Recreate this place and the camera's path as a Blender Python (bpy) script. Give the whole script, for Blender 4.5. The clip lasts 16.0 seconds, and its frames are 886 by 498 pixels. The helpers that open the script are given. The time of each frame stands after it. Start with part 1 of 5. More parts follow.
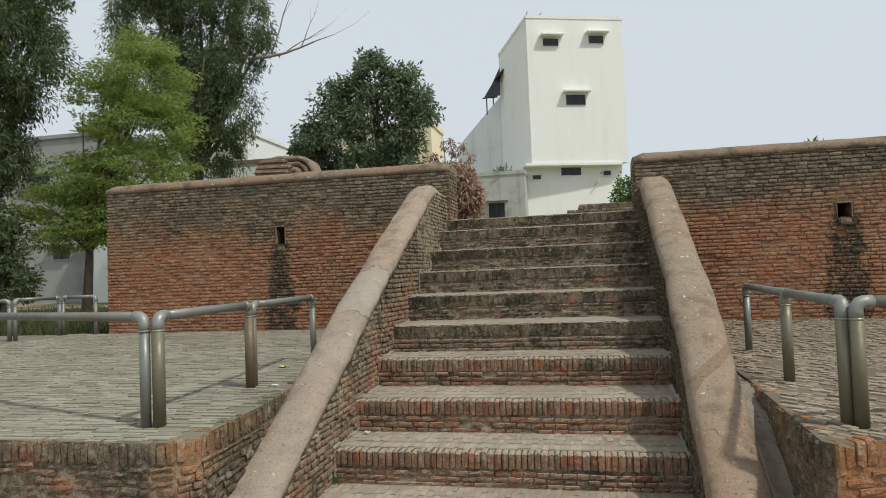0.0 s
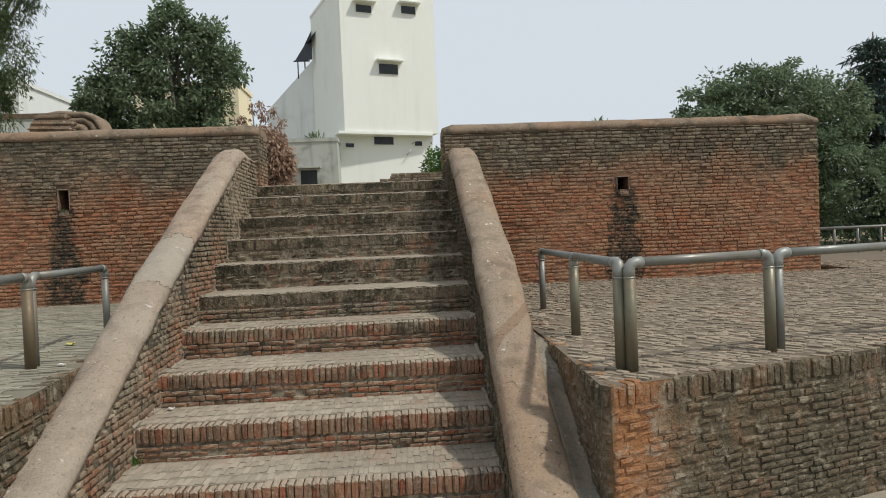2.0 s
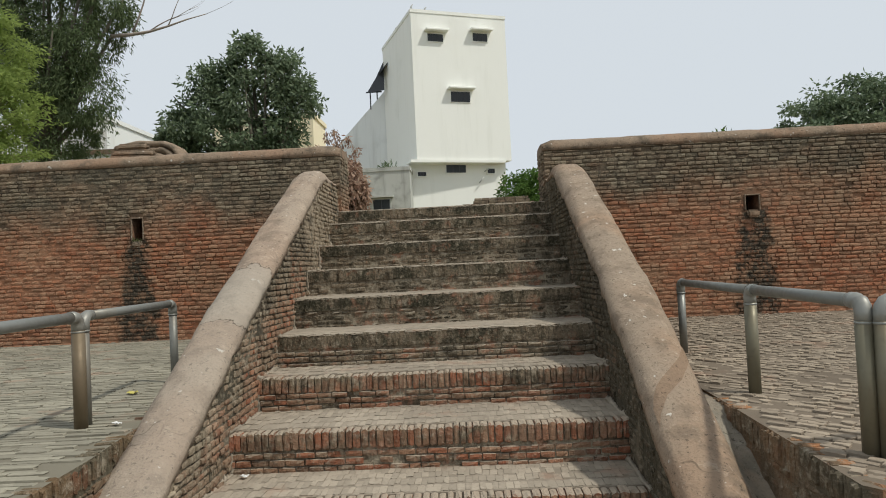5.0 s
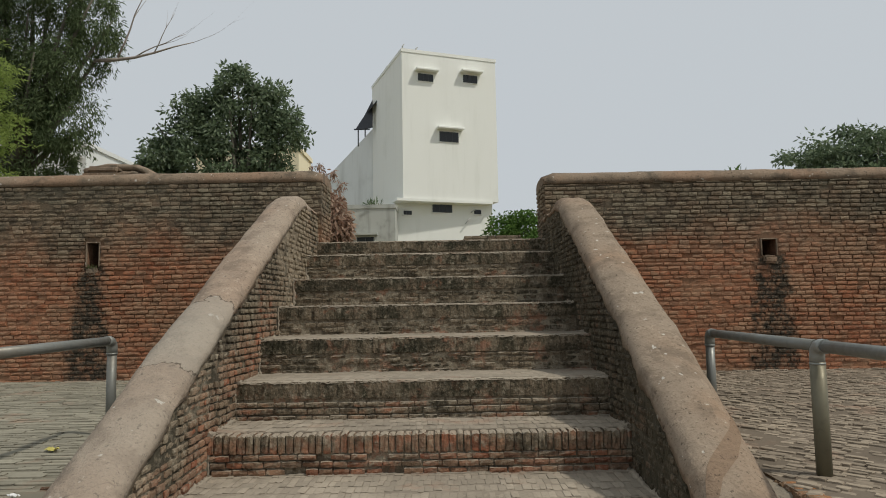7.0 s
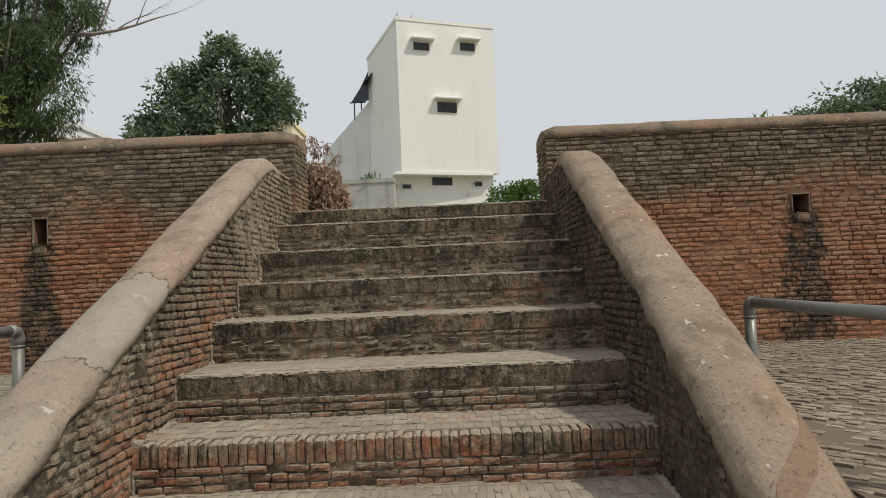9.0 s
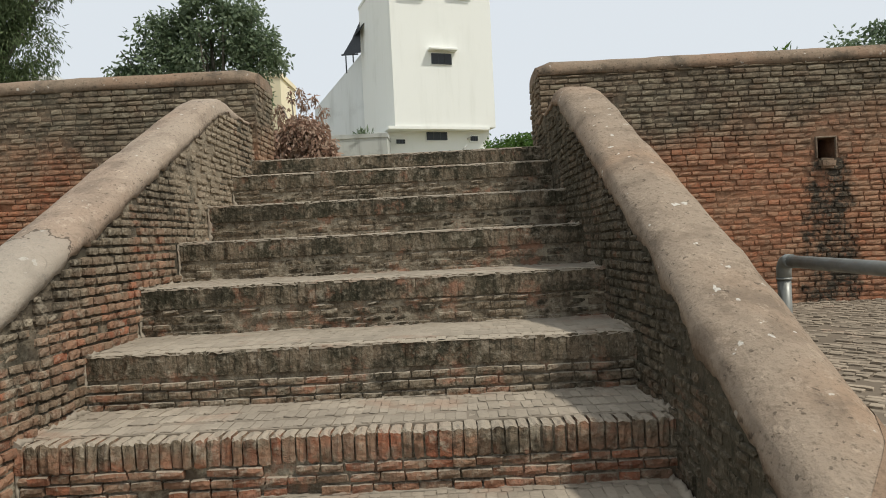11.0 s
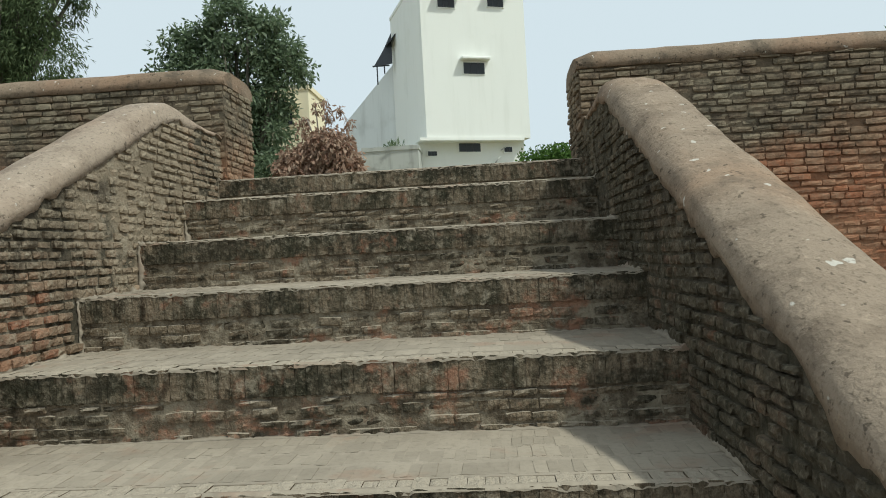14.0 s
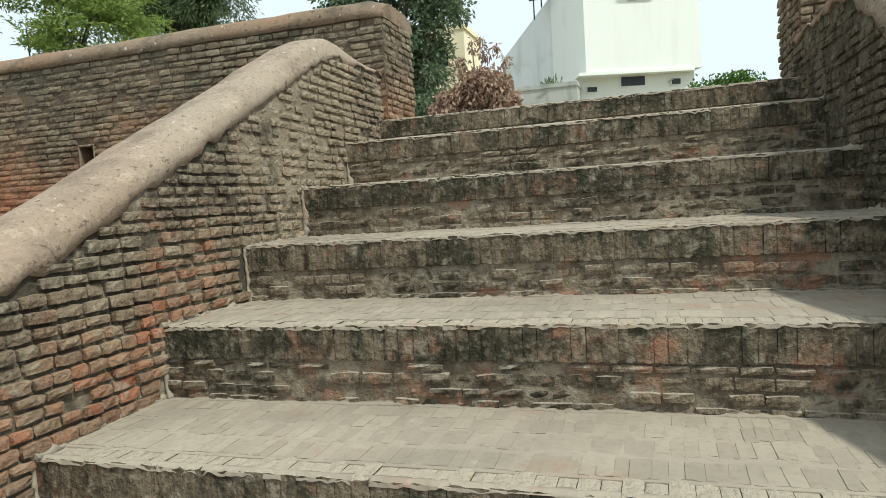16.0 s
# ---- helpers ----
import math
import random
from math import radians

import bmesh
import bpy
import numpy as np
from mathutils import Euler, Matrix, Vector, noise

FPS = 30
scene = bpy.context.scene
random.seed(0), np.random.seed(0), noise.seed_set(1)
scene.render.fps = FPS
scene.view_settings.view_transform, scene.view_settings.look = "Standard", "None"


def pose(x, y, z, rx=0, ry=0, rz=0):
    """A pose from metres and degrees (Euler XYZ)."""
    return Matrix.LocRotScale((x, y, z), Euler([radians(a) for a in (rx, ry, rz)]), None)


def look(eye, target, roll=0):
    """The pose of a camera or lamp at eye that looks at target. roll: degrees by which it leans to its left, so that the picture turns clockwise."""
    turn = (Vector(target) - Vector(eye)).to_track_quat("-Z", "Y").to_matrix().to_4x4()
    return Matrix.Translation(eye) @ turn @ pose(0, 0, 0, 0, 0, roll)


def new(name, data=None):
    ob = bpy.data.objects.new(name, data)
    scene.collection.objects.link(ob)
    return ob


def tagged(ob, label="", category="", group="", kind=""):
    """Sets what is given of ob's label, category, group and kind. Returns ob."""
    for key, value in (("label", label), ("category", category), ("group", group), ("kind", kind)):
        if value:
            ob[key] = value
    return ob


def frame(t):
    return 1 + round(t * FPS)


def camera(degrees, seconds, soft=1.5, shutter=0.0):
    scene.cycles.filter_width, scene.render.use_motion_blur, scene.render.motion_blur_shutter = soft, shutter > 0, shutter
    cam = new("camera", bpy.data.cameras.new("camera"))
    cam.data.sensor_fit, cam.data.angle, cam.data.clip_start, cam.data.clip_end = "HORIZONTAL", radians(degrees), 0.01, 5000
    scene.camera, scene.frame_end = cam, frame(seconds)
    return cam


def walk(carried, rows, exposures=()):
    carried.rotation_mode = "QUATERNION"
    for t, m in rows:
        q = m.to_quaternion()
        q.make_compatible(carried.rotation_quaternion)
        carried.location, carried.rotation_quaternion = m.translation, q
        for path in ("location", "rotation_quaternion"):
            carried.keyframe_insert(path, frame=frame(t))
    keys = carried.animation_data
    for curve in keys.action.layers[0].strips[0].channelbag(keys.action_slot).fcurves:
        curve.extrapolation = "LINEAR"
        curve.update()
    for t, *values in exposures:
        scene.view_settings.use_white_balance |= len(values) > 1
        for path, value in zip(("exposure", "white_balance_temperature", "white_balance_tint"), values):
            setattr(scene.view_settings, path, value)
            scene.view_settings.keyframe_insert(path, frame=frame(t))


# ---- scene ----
cam = camera(67.2, 16.0, soft=1.0)
EXPOSURE = [(0, 0.1, 6350, 7), (2, 0.12, 6350, 9), (2.5, 0.1, 6350, 9), (4, 0.2, 6350, 9), (6.5, -0.15, 6520, 9), (7, -0.2, 6500, 9), (9, 0.0, 6650, 11), (9.5, -0.05, 6600, 11), (12, 0.44, 6400, 7), (13, 0.45, 6270, 4), (13.5, 0.52, 6200, 3), (14, 0.21, 6130, 1), (14.5, 0.36, 6050, -1), (15.5, 0.47, 6100, 0), (16, 0.6, 6150, 1)]
PATH = [
    (0, (0.617, -4.723, 1.543), (0.197, -2.769, 1.615), -2.2),
    (0.5, (0.509, -4.882, 1.545), (0.096, -2.926, 1.591), -3.8),
    (1, (0.476, -4.948, 1.55), (0.156, -2.974, 1.579), -2.2),
    (1.5, (0.508, -4.903, 1.539), (0.464, -2.904, 1.49), -2.3),
    (2, (0.618, -4.75, 1.527), (0.747, -2.755, 1.483), -2.4),
    (2.5, (0.714, -4.583, 1.531), (0.755, -2.584, 1.492), -3.3),
    (3, (0.685, -4.39, 1.533), (0.779, -2.392, 1.5), -2.0),
    (3.5, (0.592, -4.186, 1.541), (0.762, -2.194, 1.6), -1.7),
    (4, (0.503, -4.095, 1.531), (0.531, -2.096, 1.579), -1.1),
    (4.2, (0.472, -4.04, 1.544), (0.34, -2.045, 1.576), -2.2),
    (6.3, (0.078, -3.272, 1.532), (0.17, -1.277, 1.652), -3.0),
    (6.5, (0.086, -3.206, 1.537), (0.161, -1.212, 1.669), -2.1),
    (7, (0.192, -3.02, 1.533), (0.177, -1.027, 1.707), -1.0),
    (7.5, (0.248, -2.841, 1.523), (0.324, -0.843, 1.581), -3.4),
    (8, (0.177, -2.604, 1.533), (0.281, -0.609, 1.609), -2.5),
    (8.5, (0.162, -2.415, 1.524), (0.273, -0.418, 1.555), -2.2),
    (9, (0.318, -2.189, 1.51), (0.29, -0.191, 1.61), -2.5),
    (9.5, (0.408, -2.018, 1.509), (0.463, -0.019, 1.558), -3.4),
    (9.7, (0.376, -1.973, 1.493), (0.405, 0.027, 1.479), -2.7),
    (11.8, (0.486, -1.166, 1.507), (0.421, 0.832, 1.464), -2.6),
    (12, (0.486, -1.097, 1.508), (0.428, 0.9, 1.437), -1.8),
    (12.5, (0.416, -0.866, 1.53), (0.355, 1.133, 1.525), -2.3),
    (13, (0.377, -0.692, 1.51), (0.319, 1.303, 1.388), -3.2),
    (13.5, (0.489, -0.399, 1.541), (0.437, 1.6, 1.599), -4.2),
    (14, (0.598, -0.236, 1.681), (0.465, 1.759, 1.692), -3.1),
    (14.5, (0.627, -0.2, 1.713), (0.356, 1.781, 1.716), -3.5),
    (15, (0.569, -0.123, 1.705), (0.071, 1.813, 1.683), -4.1),
    (15.5, (0.534, -0.022, 1.691), (-0.011, 1.9, 1.593), -3.6),
    (16, (0.436, 0.137, 1.691), (-0.158, 2.042, 1.556), -3.6),
]
walk(cam, [(t, look(eye, target, roll)) for t, eye, target, roll in PATH], EXPOSURE)

# ---- sky, sun, exposure ----
world = bpy.data.worlds.new("hazy_sky")
scene.world = world
world.use_nodes = True
wn, wl = world.node_tree.nodes, world.node_tree.links
wn.clear()
SUN_WAY = Vector((0.62, -0.30, 1.0)).normalized()
sky = wn.new("ShaderNodeTexSky")
sky.sky_type = "NISHITA"
sky.sun_disc = False
sky.sun_elevation = math.asin(SUN_WAY.z)
sky.sun_rotation = math.atan2(SUN_WAY.x, SUN_WAY.y)
sky.air_density, sky.dust_density, sky.ozone_density = 1.0, 6.0, 1.0
sky_bg = wn.new("ShaderNodeBackground")
sky_bg.inputs["Strength"].default_value = 0.05
wl.new(sky.outputs["Color"], sky_bg.inputs["Color"])
haze_bg = wn.new("ShaderNodeBackground")
haze_bg.inputs["Color"].default_value = (0.70, 0.745, 0.785, 1)
haze_bg.inputs["Strength"].default_value = 1.0
both = wn.new("ShaderNodeMixShader")
both.inputs[0].default_value = 0.86
wout = wn.new("ShaderNodeOutputWorld")
wl.new(sky_bg.outputs[0], both.inputs[1])
wl.new(haze_bg.outputs[0], both.inputs[2])
wl.new(both.outputs[0], wout.inputs["Surface"])

sun_data = bpy.data.lights.new("sun", "SUN")
sun_data.energy, sun_data.angle, sun_data.color = 2.65, radians(2.2), (1.0, 0.95, 0.86)
sun = new("sun", sun_data)
sun.matrix_world = look(SUN_WAY * 60, (0, 0, 0))

# ---- material helpers ----


class Nodes:
    """A small builder for one node material."""

    def __init__(self, name):
        self.m = bpy.data.materials.new(name)
        self.m.use_nodes = True
        self.t = self.m.node_tree
        self.t.nodes.clear()
        self.geo = self.t.nodes.new("ShaderNodeNewGeometry")
        self.info = self.t.nodes.new("ShaderNodeObjectInfo")
        self.pos = self.geo.outputs["Position"]

    def put(self, socket, value):
        if isinstance(value, bpy.types.NodeSocket):
            self.t.links.new(value, socket)
        elif isinstance(value, tuple) and len(value) == 3 and socket.type == "RGBA":
            socket.default_value = (*value, 1)
        else:
            socket.default_value = value

    def math(self, op, a, b=0.0, clamp=False):
        n = self.t.nodes.new("ShaderNodeMath")
        n.operation, n.use_clamp = op, clamp
        self.put(n.inputs[0], a)
        self.put(n.inputs[1], b)
        return n.outputs[0]

    def noise(self, scale, detail=4.0, rough=0.55, stretch=None, at=None):
        p = at or self.pos
        if stretch:
            v = self.t.nodes.new("ShaderNodeVectorMath")
            v.operation = "MULTIPLY"
            self.put(v.inputs[0], p)
            v.inputs[1].default_value = stretch
            p = v.outputs[0]
        n = self.t.nodes.new("ShaderNodeTexNoise")
        self.put(n.inputs["Vector"], p)
        n.inputs["Scale"].default_value, n.inputs["Detail"].default_value = scale, detail
        n.inputs["Roughness"].default_value = rough
        return n.outputs["Fac"]

    def ramp(self, fac, lo, hi, a=0.0, b=1.0):
        n = self.t.nodes.new("ShaderNodeMapRange")
        n.interpolation_type = "SMOOTHSTEP"
        self.put(n.inputs["Value"], fac)
        n.inputs["From Min"].default_value, n.inputs["From Max"].default_value = lo, hi
        n.inputs["To Min"].default_value, n.inputs["To Max"].default_value = a, b
        return n.outputs["Result"]

    def mix(self, fac, a, b, blend="MIX"):
        n = self.t.nodes.new("ShaderNodeMix")
        n.data_type, n.blend_type = "RGBA", blend
        self.put(n.inputs[0], fac)
        self.put(n.inputs[6], a)
        self.put(n.inputs[7], b)
        return n.outputs[2]

    def palette(self, fac, colours):
        n = self.t.nodes.new("ShaderNodeValToRGB")
        self.put(n.inputs[0], fac)
        e = n.color_ramp.elements
        while len(e) < len(colours):
            e.new(0.5)
        for i, c in enumerate(colours):
            e[i].position = i / (len(colours) - 1)
            e[i].color = (*c, 1)
        return n.outputs[0]

    def rand(self):
        return self.math("FRACT", self.math("ADD", self.info.outputs["Random"], self.geo.outputs["Random Per Island"]))

    def axis(self, i):
        n = self.t.nodes.new("ShaderNodeSeparateXYZ")
        self.put(n.inputs[0], self.pos)
        return n.outputs[i]

    def bump(self, height, strength, distance):
        n = self.t.nodes.new("ShaderNodeBump")
        self.put(n.inputs["Height"], height)
        n.inputs["Strength"].default_value, n.inputs["Distance"].default_value = strength, distance
        return n.outputs["Normal"]

    def done(self, colour, rough=0.9, normal=None, metal=0.0, spec=0.3, through_leaf=0.0):
        b = self.t.nodes.new("ShaderNodeBsdfPrincipled")
        self.put(b.inputs["Base Color"], colour)
        self.put(b.inputs["Roughness"], rough)
        self.put(b.inputs["Metallic"], metal)
        b.inputs["Specular IOR Level"].default_value = spec
        if normal:
            self.put(b.inputs["Normal"], normal)
        out = self.t.nodes.new("ShaderNodeOutputMaterial")
        shader = b.outputs[0]
        if through_leaf:
            tr = self.t.nodes.new("ShaderNodeBsdfTranslucent")
            self.put(tr.inputs["Color"], colour)
            ms = self.t.nodes.new("ShaderNodeMixShader")
            ms.inputs[0].default_value = through_leaf
            self.t.links.new(shader, ms.inputs[1])
            self.t.links.new(tr.outputs[0], ms.inputs[2])
            shader = ms.outputs[0]
        self.t.links.new(shader, out.inputs["Surface"])
        return self.m


RED = [(0.17, 0.075, 0.045), (0.29, 0.11, 0.058), (0.37, 0.165, 0.09), (0.25, 0.125, 0.075), (0.38, 0.215, 0.13), (0.33, 0.13, 0.067), (0.12, 0.07, 0.047)]
GREY = [(0.095, 0.08, 0.056), (0.205, 0.17, 0.12), (0.15, 0.112, 0.078), (0.28, 0.24, 0.17), (0.13, 0.11, 0.08)]
DARK = [(0.028, 0.025, 0.02), (0.075, 0.062, 0.046), (0.045, 0.04, 0.03)]


def wall_brick(name, mortar=False):
    """Old thin brick: red below, bleached and blackened with lichen above, rain streaks under the spouts."""
    k = Nodes(name)
    r = k.rand()
    broad = k.noise(0.9, 3)
    fine = k.noise(38, 5, 0.65)
    z = k.axis(2)
    x = k.axis(0)
    high = k.ramp(k.math("ADD", z, k.math("MULTIPLY", k.math("SUBTRACT", broad, 0.5), 1.5)), 2.0, 2.6)
    if mortar:
        col = k.mix(high, k.palette(fine, [(0.12, 0.058, 0.036), (0.27, 0.13, 0.073), (0.16, 0.078, 0.048)]), k.palette(fine, [(0.035, 0.029, 0.021), (0.12, 0.097, 0.068), (0.06, 0.049, 0.035)]))
    else:
        tone = k.math("ADD", k.math("MULTIPLY", r, 0.5), k.math("MULTIPLY", k.ramp(k.noise(2.4, 4, 0.6), 0.25, 0.75), 0.5))
        col = k.mix(high, k.palette(tone, RED), k.palette(r, GREY))
    col = k.mix(k.math("MULTIPLY", k.ramp(k.noise(1.7, 5, 0.65), 0.46, 0.68, 0.0, 0.6), k.math("SUBTRACT", 1.0, k.math("MULTIPLY", high, 0.6))), col, k.palette(fine, [(0.17, 0.10, 0.06), (0.33, 0.21, 0.13), (0.25, 0.15, 0.09)]))
    col = k.mix(k.ramp(k.noise(4.5, 5, 0.7), 0.5, 0.7, 0.0, 0.5), col, (0.17, 0.088, 0.052))
    spots = k.ramp(k.noise(9.0, 6, 0.75), 0.46, 0.62, 0.0, 0.9)
    col = k.mix(k.math("MULTIPLY", spots, k.math("ADD", k.math("MULTIPLY", high, 0.74), 0.2)), col, k.palette(fine, DARK))
    sooty = k.ramp(k.noise(1.15, 5, 0.7, stretch=(1.0, 1.0, 1.6)), 0.50, 0.62, 0.0, 0.62)
    col = k.mix(k.math("MULTIPLY", sooty, high), col, k.palette(fine, [(0.035, 0.036, 0.028), (0.085, 0.08, 0.06), (0.055, 0.054, 0.042)]))
    # damp streak below each spout
    off = k.math("ABSOLUTE", k.math("SUBTRACT", k.math("ABSOLUTE", k.math("SUBTRACT", x, -0.015)), 3.8))
    wander = k.math("MULTIPLY", k.math("SUBTRACT", k.noise(6, 4, 0.7), 0.5), 0.5)
    streak = k.ramp(k.math("ADD", k.math("ADD", off, wander), k.math("MULTIPLY", z, 0.10)), 0.29, 0.40, 1.0, 0.0)
    below = k.ramp(z, 2.02, 2.12, 1.0, 0.0)
    col = k.mix(k.math("MULTIPLY", k.math("MULTIPLY", streak, below), k.ramp(k.noise(11, 5, 0.75), 0.45, 0.62, 1.0, 0.35)), col, k.palette(fine, [(0.016, 0.015, 0.012), (0.05, 0.043, 0.033), (0.028, 0.025, 0.019)]))
    col = k.mix(k.ramp(k.noise(70, 4, 0.7), 0.52, 0.72, 0.0, 0.55), col, (0.07, 0.05, 0.036))
    col = k.mix(k.ramp(fine, 0.45, 0.75, 0.0, 0.15 if mortar else 0.40), col, (0.36, 0.285, 0.20))
    return k.done(col, 0.93, k.bump(fine, 0.8, 0.008), spec=0.12)


def step_brick(name, mortar=False, side=False, soot=0.0, lichen=0.0, dust=0.0):
    """Worn step brick: soot-black crust with red brick showing through lower down; the flank walls are paler and
    patchy, the right one darkened in colour for its shade.
    """
    k = Nodes(name)
    r = k.rand()
    fine = k.noise(42, 5, 0.65)
    mid = k.noise(13, 5, 0.7)
    z = k.axis(2)
    x = k.axis(0)
    y = k.axis(1)
    col = k.palette(r, [(0.24, 0.085, 0.048), (0.33, 0.14, 0.08), (0.27, 0.17, 0.11), (0.21, 0.13, 0.088), (0.34, 0.20, 0.125), (0.18, 0.08, 0.05)])
    drip = k.noise(17, 6, 0.78, stretch=(1.0, 1.0, 0.4))
    crust = k.palette(k.ramp(drip, 0.28, 0.74), [(0.024, 0.022, 0.016), (0.085, 0.074, 0.052), (0.22, 0.178, 0.125), (0.12, 0.10, 0.07), (0.41, 0.35, 0.26)])
    if mortar:
        col = k.mix(k.ramp(k.noise(6, 5, 0.7), 0.42, 0.6), k.palette(fine, [(0.035, 0.029, 0.022), (0.12, 0.095, 0.068), (0.06, 0.048, 0.035)]), (0.34, 0.295, 0.22))
    if side:
        pale = k.palette(r, [(0.22, 0.17, 0.12), (0.36, 0.30, 0.215), (0.27, 0.20, 0.14), (0.42, 0.36, 0.265), (0.30, 0.19, 0.125)])
        if mortar:
            pale = k.palette(fine, [(0.10, 0.083, 0.061), (0.25, 0.208, 0.15), (0.16, 0.131, 0.094)])
        up = k.math("SUBTRACT", z, k.math("MULTIPLY", y, 0.47))
        red = k.math("MULTIPLY", k.ramp(k.math("ADD", up, k.math("MULTIPLY", k.noise(2.0, 4), 1.1)), 1.0, 1.28, 1.0, 0.0), k.ramp(y, 2.0, 3.3, 1.0, 0.25))
        col = k.mix(red, pale, col)
        col = k.mix(k.ramp(k.noise(1.5, 5, 0.7), 0.42, 0.56, 0.05, 0.9 if mortar else 0.72), col, (0.05, 0.046, 0.034) if mortar else crust)
        # right flank: heavier crust, with the shade of its sunless face painted in
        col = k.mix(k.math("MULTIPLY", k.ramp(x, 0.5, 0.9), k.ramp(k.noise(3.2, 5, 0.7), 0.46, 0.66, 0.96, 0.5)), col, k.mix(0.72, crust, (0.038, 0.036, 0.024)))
        black = k.math("MULTIPLY", k.ramp(k.math("ADD", up, k.math("MULTIPLY", k.noise(2.6, 4), 0.9)), 0.95, 1.2), k.math("MULTIPLY", k.ramp(y, 0.6, 1.2), k.ramp(y, 2.9, 3.4, 1.0, 0.1)))
        col = k.mix(k.math("MULTIPLY", black, k.ramp(k.noise(8, 5, 0.75), 0.42, 0.58, 0.15, 0.85)), col, k.palette(fine, DARK))
        upper_end = k.math("MULTIPLY", k.ramp(y, 2.7, 3.3, 0.0, 0.13), k.ramp(x, -0.9, -0.5, 1.0, 0.0))
        # pale patches thinned on the right, where shade is put into the colour
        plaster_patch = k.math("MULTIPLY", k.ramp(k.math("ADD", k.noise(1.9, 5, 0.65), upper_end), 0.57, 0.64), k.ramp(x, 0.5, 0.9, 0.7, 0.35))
        col = k.mix(plaster_patch, col, k.palette(mid, [(0.22, 0.175, 0.125), (0.36, 0.30, 0.215)]))
    else:
        patch = k.math("ADD", k.noise(2.6, 5, 0.65), k.ramp(z, 0.45, 1.25, -0.10 + soot, 0.22))
        col = k.mix(k.ramp(patch, 0.42, 0.56, 0.05, 0.3 if mortar else 0.93), col, crust)
        if not mortar:
            black = k.math("MULTIPLY", k.ramp(k.noise(2.1, 5, 0.7, stretch=(1.0, 1.0, 2.0)), 0.50, 0.58, 0.0, 0.78), k.ramp(z, 0.35, 1.0, 0.3, 1.0))
            col = k.mix(black, col, (0.028, 0.027, 0.019))
        col = k.mix(k.ramp(k.noise(5.0, 5, 0.7), 0.54, 0.66, 0.0, 0.75), col, (0.33, 0.17, 0.11))
        if lichen:
            col = k.mix(k.ramp(k.noise(6, 5, 0.75, stretch=(1.0, 1.0, 0.35)), 0.38, 0.58, lichen, 0.05), col, (0.03, 0.031, 0.02))
        if soot:
            col = k.mix(k.ramp(k.noise(1.1, 3, 0.6), 0.5, 0.62, 0.0, 0.5), col, k.palette(mid, [(0.22, 0.11, 0.055), (0.38, 0.20, 0.095), (0.30, 0.14, 0.07)]))
            col = k.mix(k.ramp(k.noise(0.9, 4, 0.6, stretch=(1.0, 1.0, 0.5)), 0.36, 0.46, 0.6, 0.0), col, (0.05, 0.05, 0.032))
            corner = k.math("MULTIPLY", k.ramp(x, 1.62, 1.66), k.ramp(k.math("ADD", x, k.math("MULTIPLY", k.noise(3, 4), 0.4)), 2.0, 2.3, 0.75, 0.0))
            col = k.mix(corner, col, k.palette(mid, [(0.20, 0.085, 0.04), (0.37, 0.165, 0.07), (0.27, 0.11, 0.05)]))
            stained = k.ramp(k.noise(5, 5, 0.7, stretch=(1.0, 1.0, 0.4)), 0.42, 0.62, 0.95, 0.55)
            damp = k.ramp(k.math("ADD", x, k.math("MULTIPLY", k.noise(2.2, 5, 0.7), 1.0)), 2.35, 2.7)
            # right terrace's west face, up to x 1.69: darker along its whole run
            flank = k.math("MULTIPLY", k.ramp(x, 1.655, 1.69, 0.85, 0.0), k.ramp(x, 1.0, 1.3))
            col = k.mix(k.math("MULTIPLY", k.math("MAXIMUM", damp, flank), stained), col, k.palette(fine, [(0.03, 0.029, 0.02), (0.10, 0.085, 0.058), (0.055, 0.05, 0.034)]))
    pale_dust = k.ramp(mid, 0.52, 0.68, 0.0, 0.65)
    # pale dust cut back on the right flank so its painted shade stays dark
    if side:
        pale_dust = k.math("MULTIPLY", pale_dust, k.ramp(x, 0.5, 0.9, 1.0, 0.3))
    col = k.mix(pale_dust, col, (0.35, 0.305, 0.23))
    col = k.mix(k.ramp(k.noise(75, 4, 0.7), 0.54, 0.74, 0.0, 0.5), col, (0.05, 0.043, 0.032))
    col = k.mix(k.ramp(fine, 0.48, 0.75, 0.0, 0.1 if mortar else 0.38), col, (0.37, 0.325, 0.245))
    if dust:
        # trodden dust lies on the upper faces
        split = k.t.nodes.new("ShaderNodeSeparateXYZ")
        k.put(split.inputs[0], k.geo.outputs["True Normal"])
        col = k.mix(k.ramp(split.outputs[2], 0.3, 0.62, 0.0, dust), col, k.palette(fine, [(0.27, 0.23, 0.175), (0.37, 0.32, 0.25), (0.31, 0.268, 0.21)]))
    return k.done(col, 0.94, k.bump(k.math("ADD", fine, k.math("MULTIPLY", mid, 1.6)), 1.0, 0.013), spec=0.08)


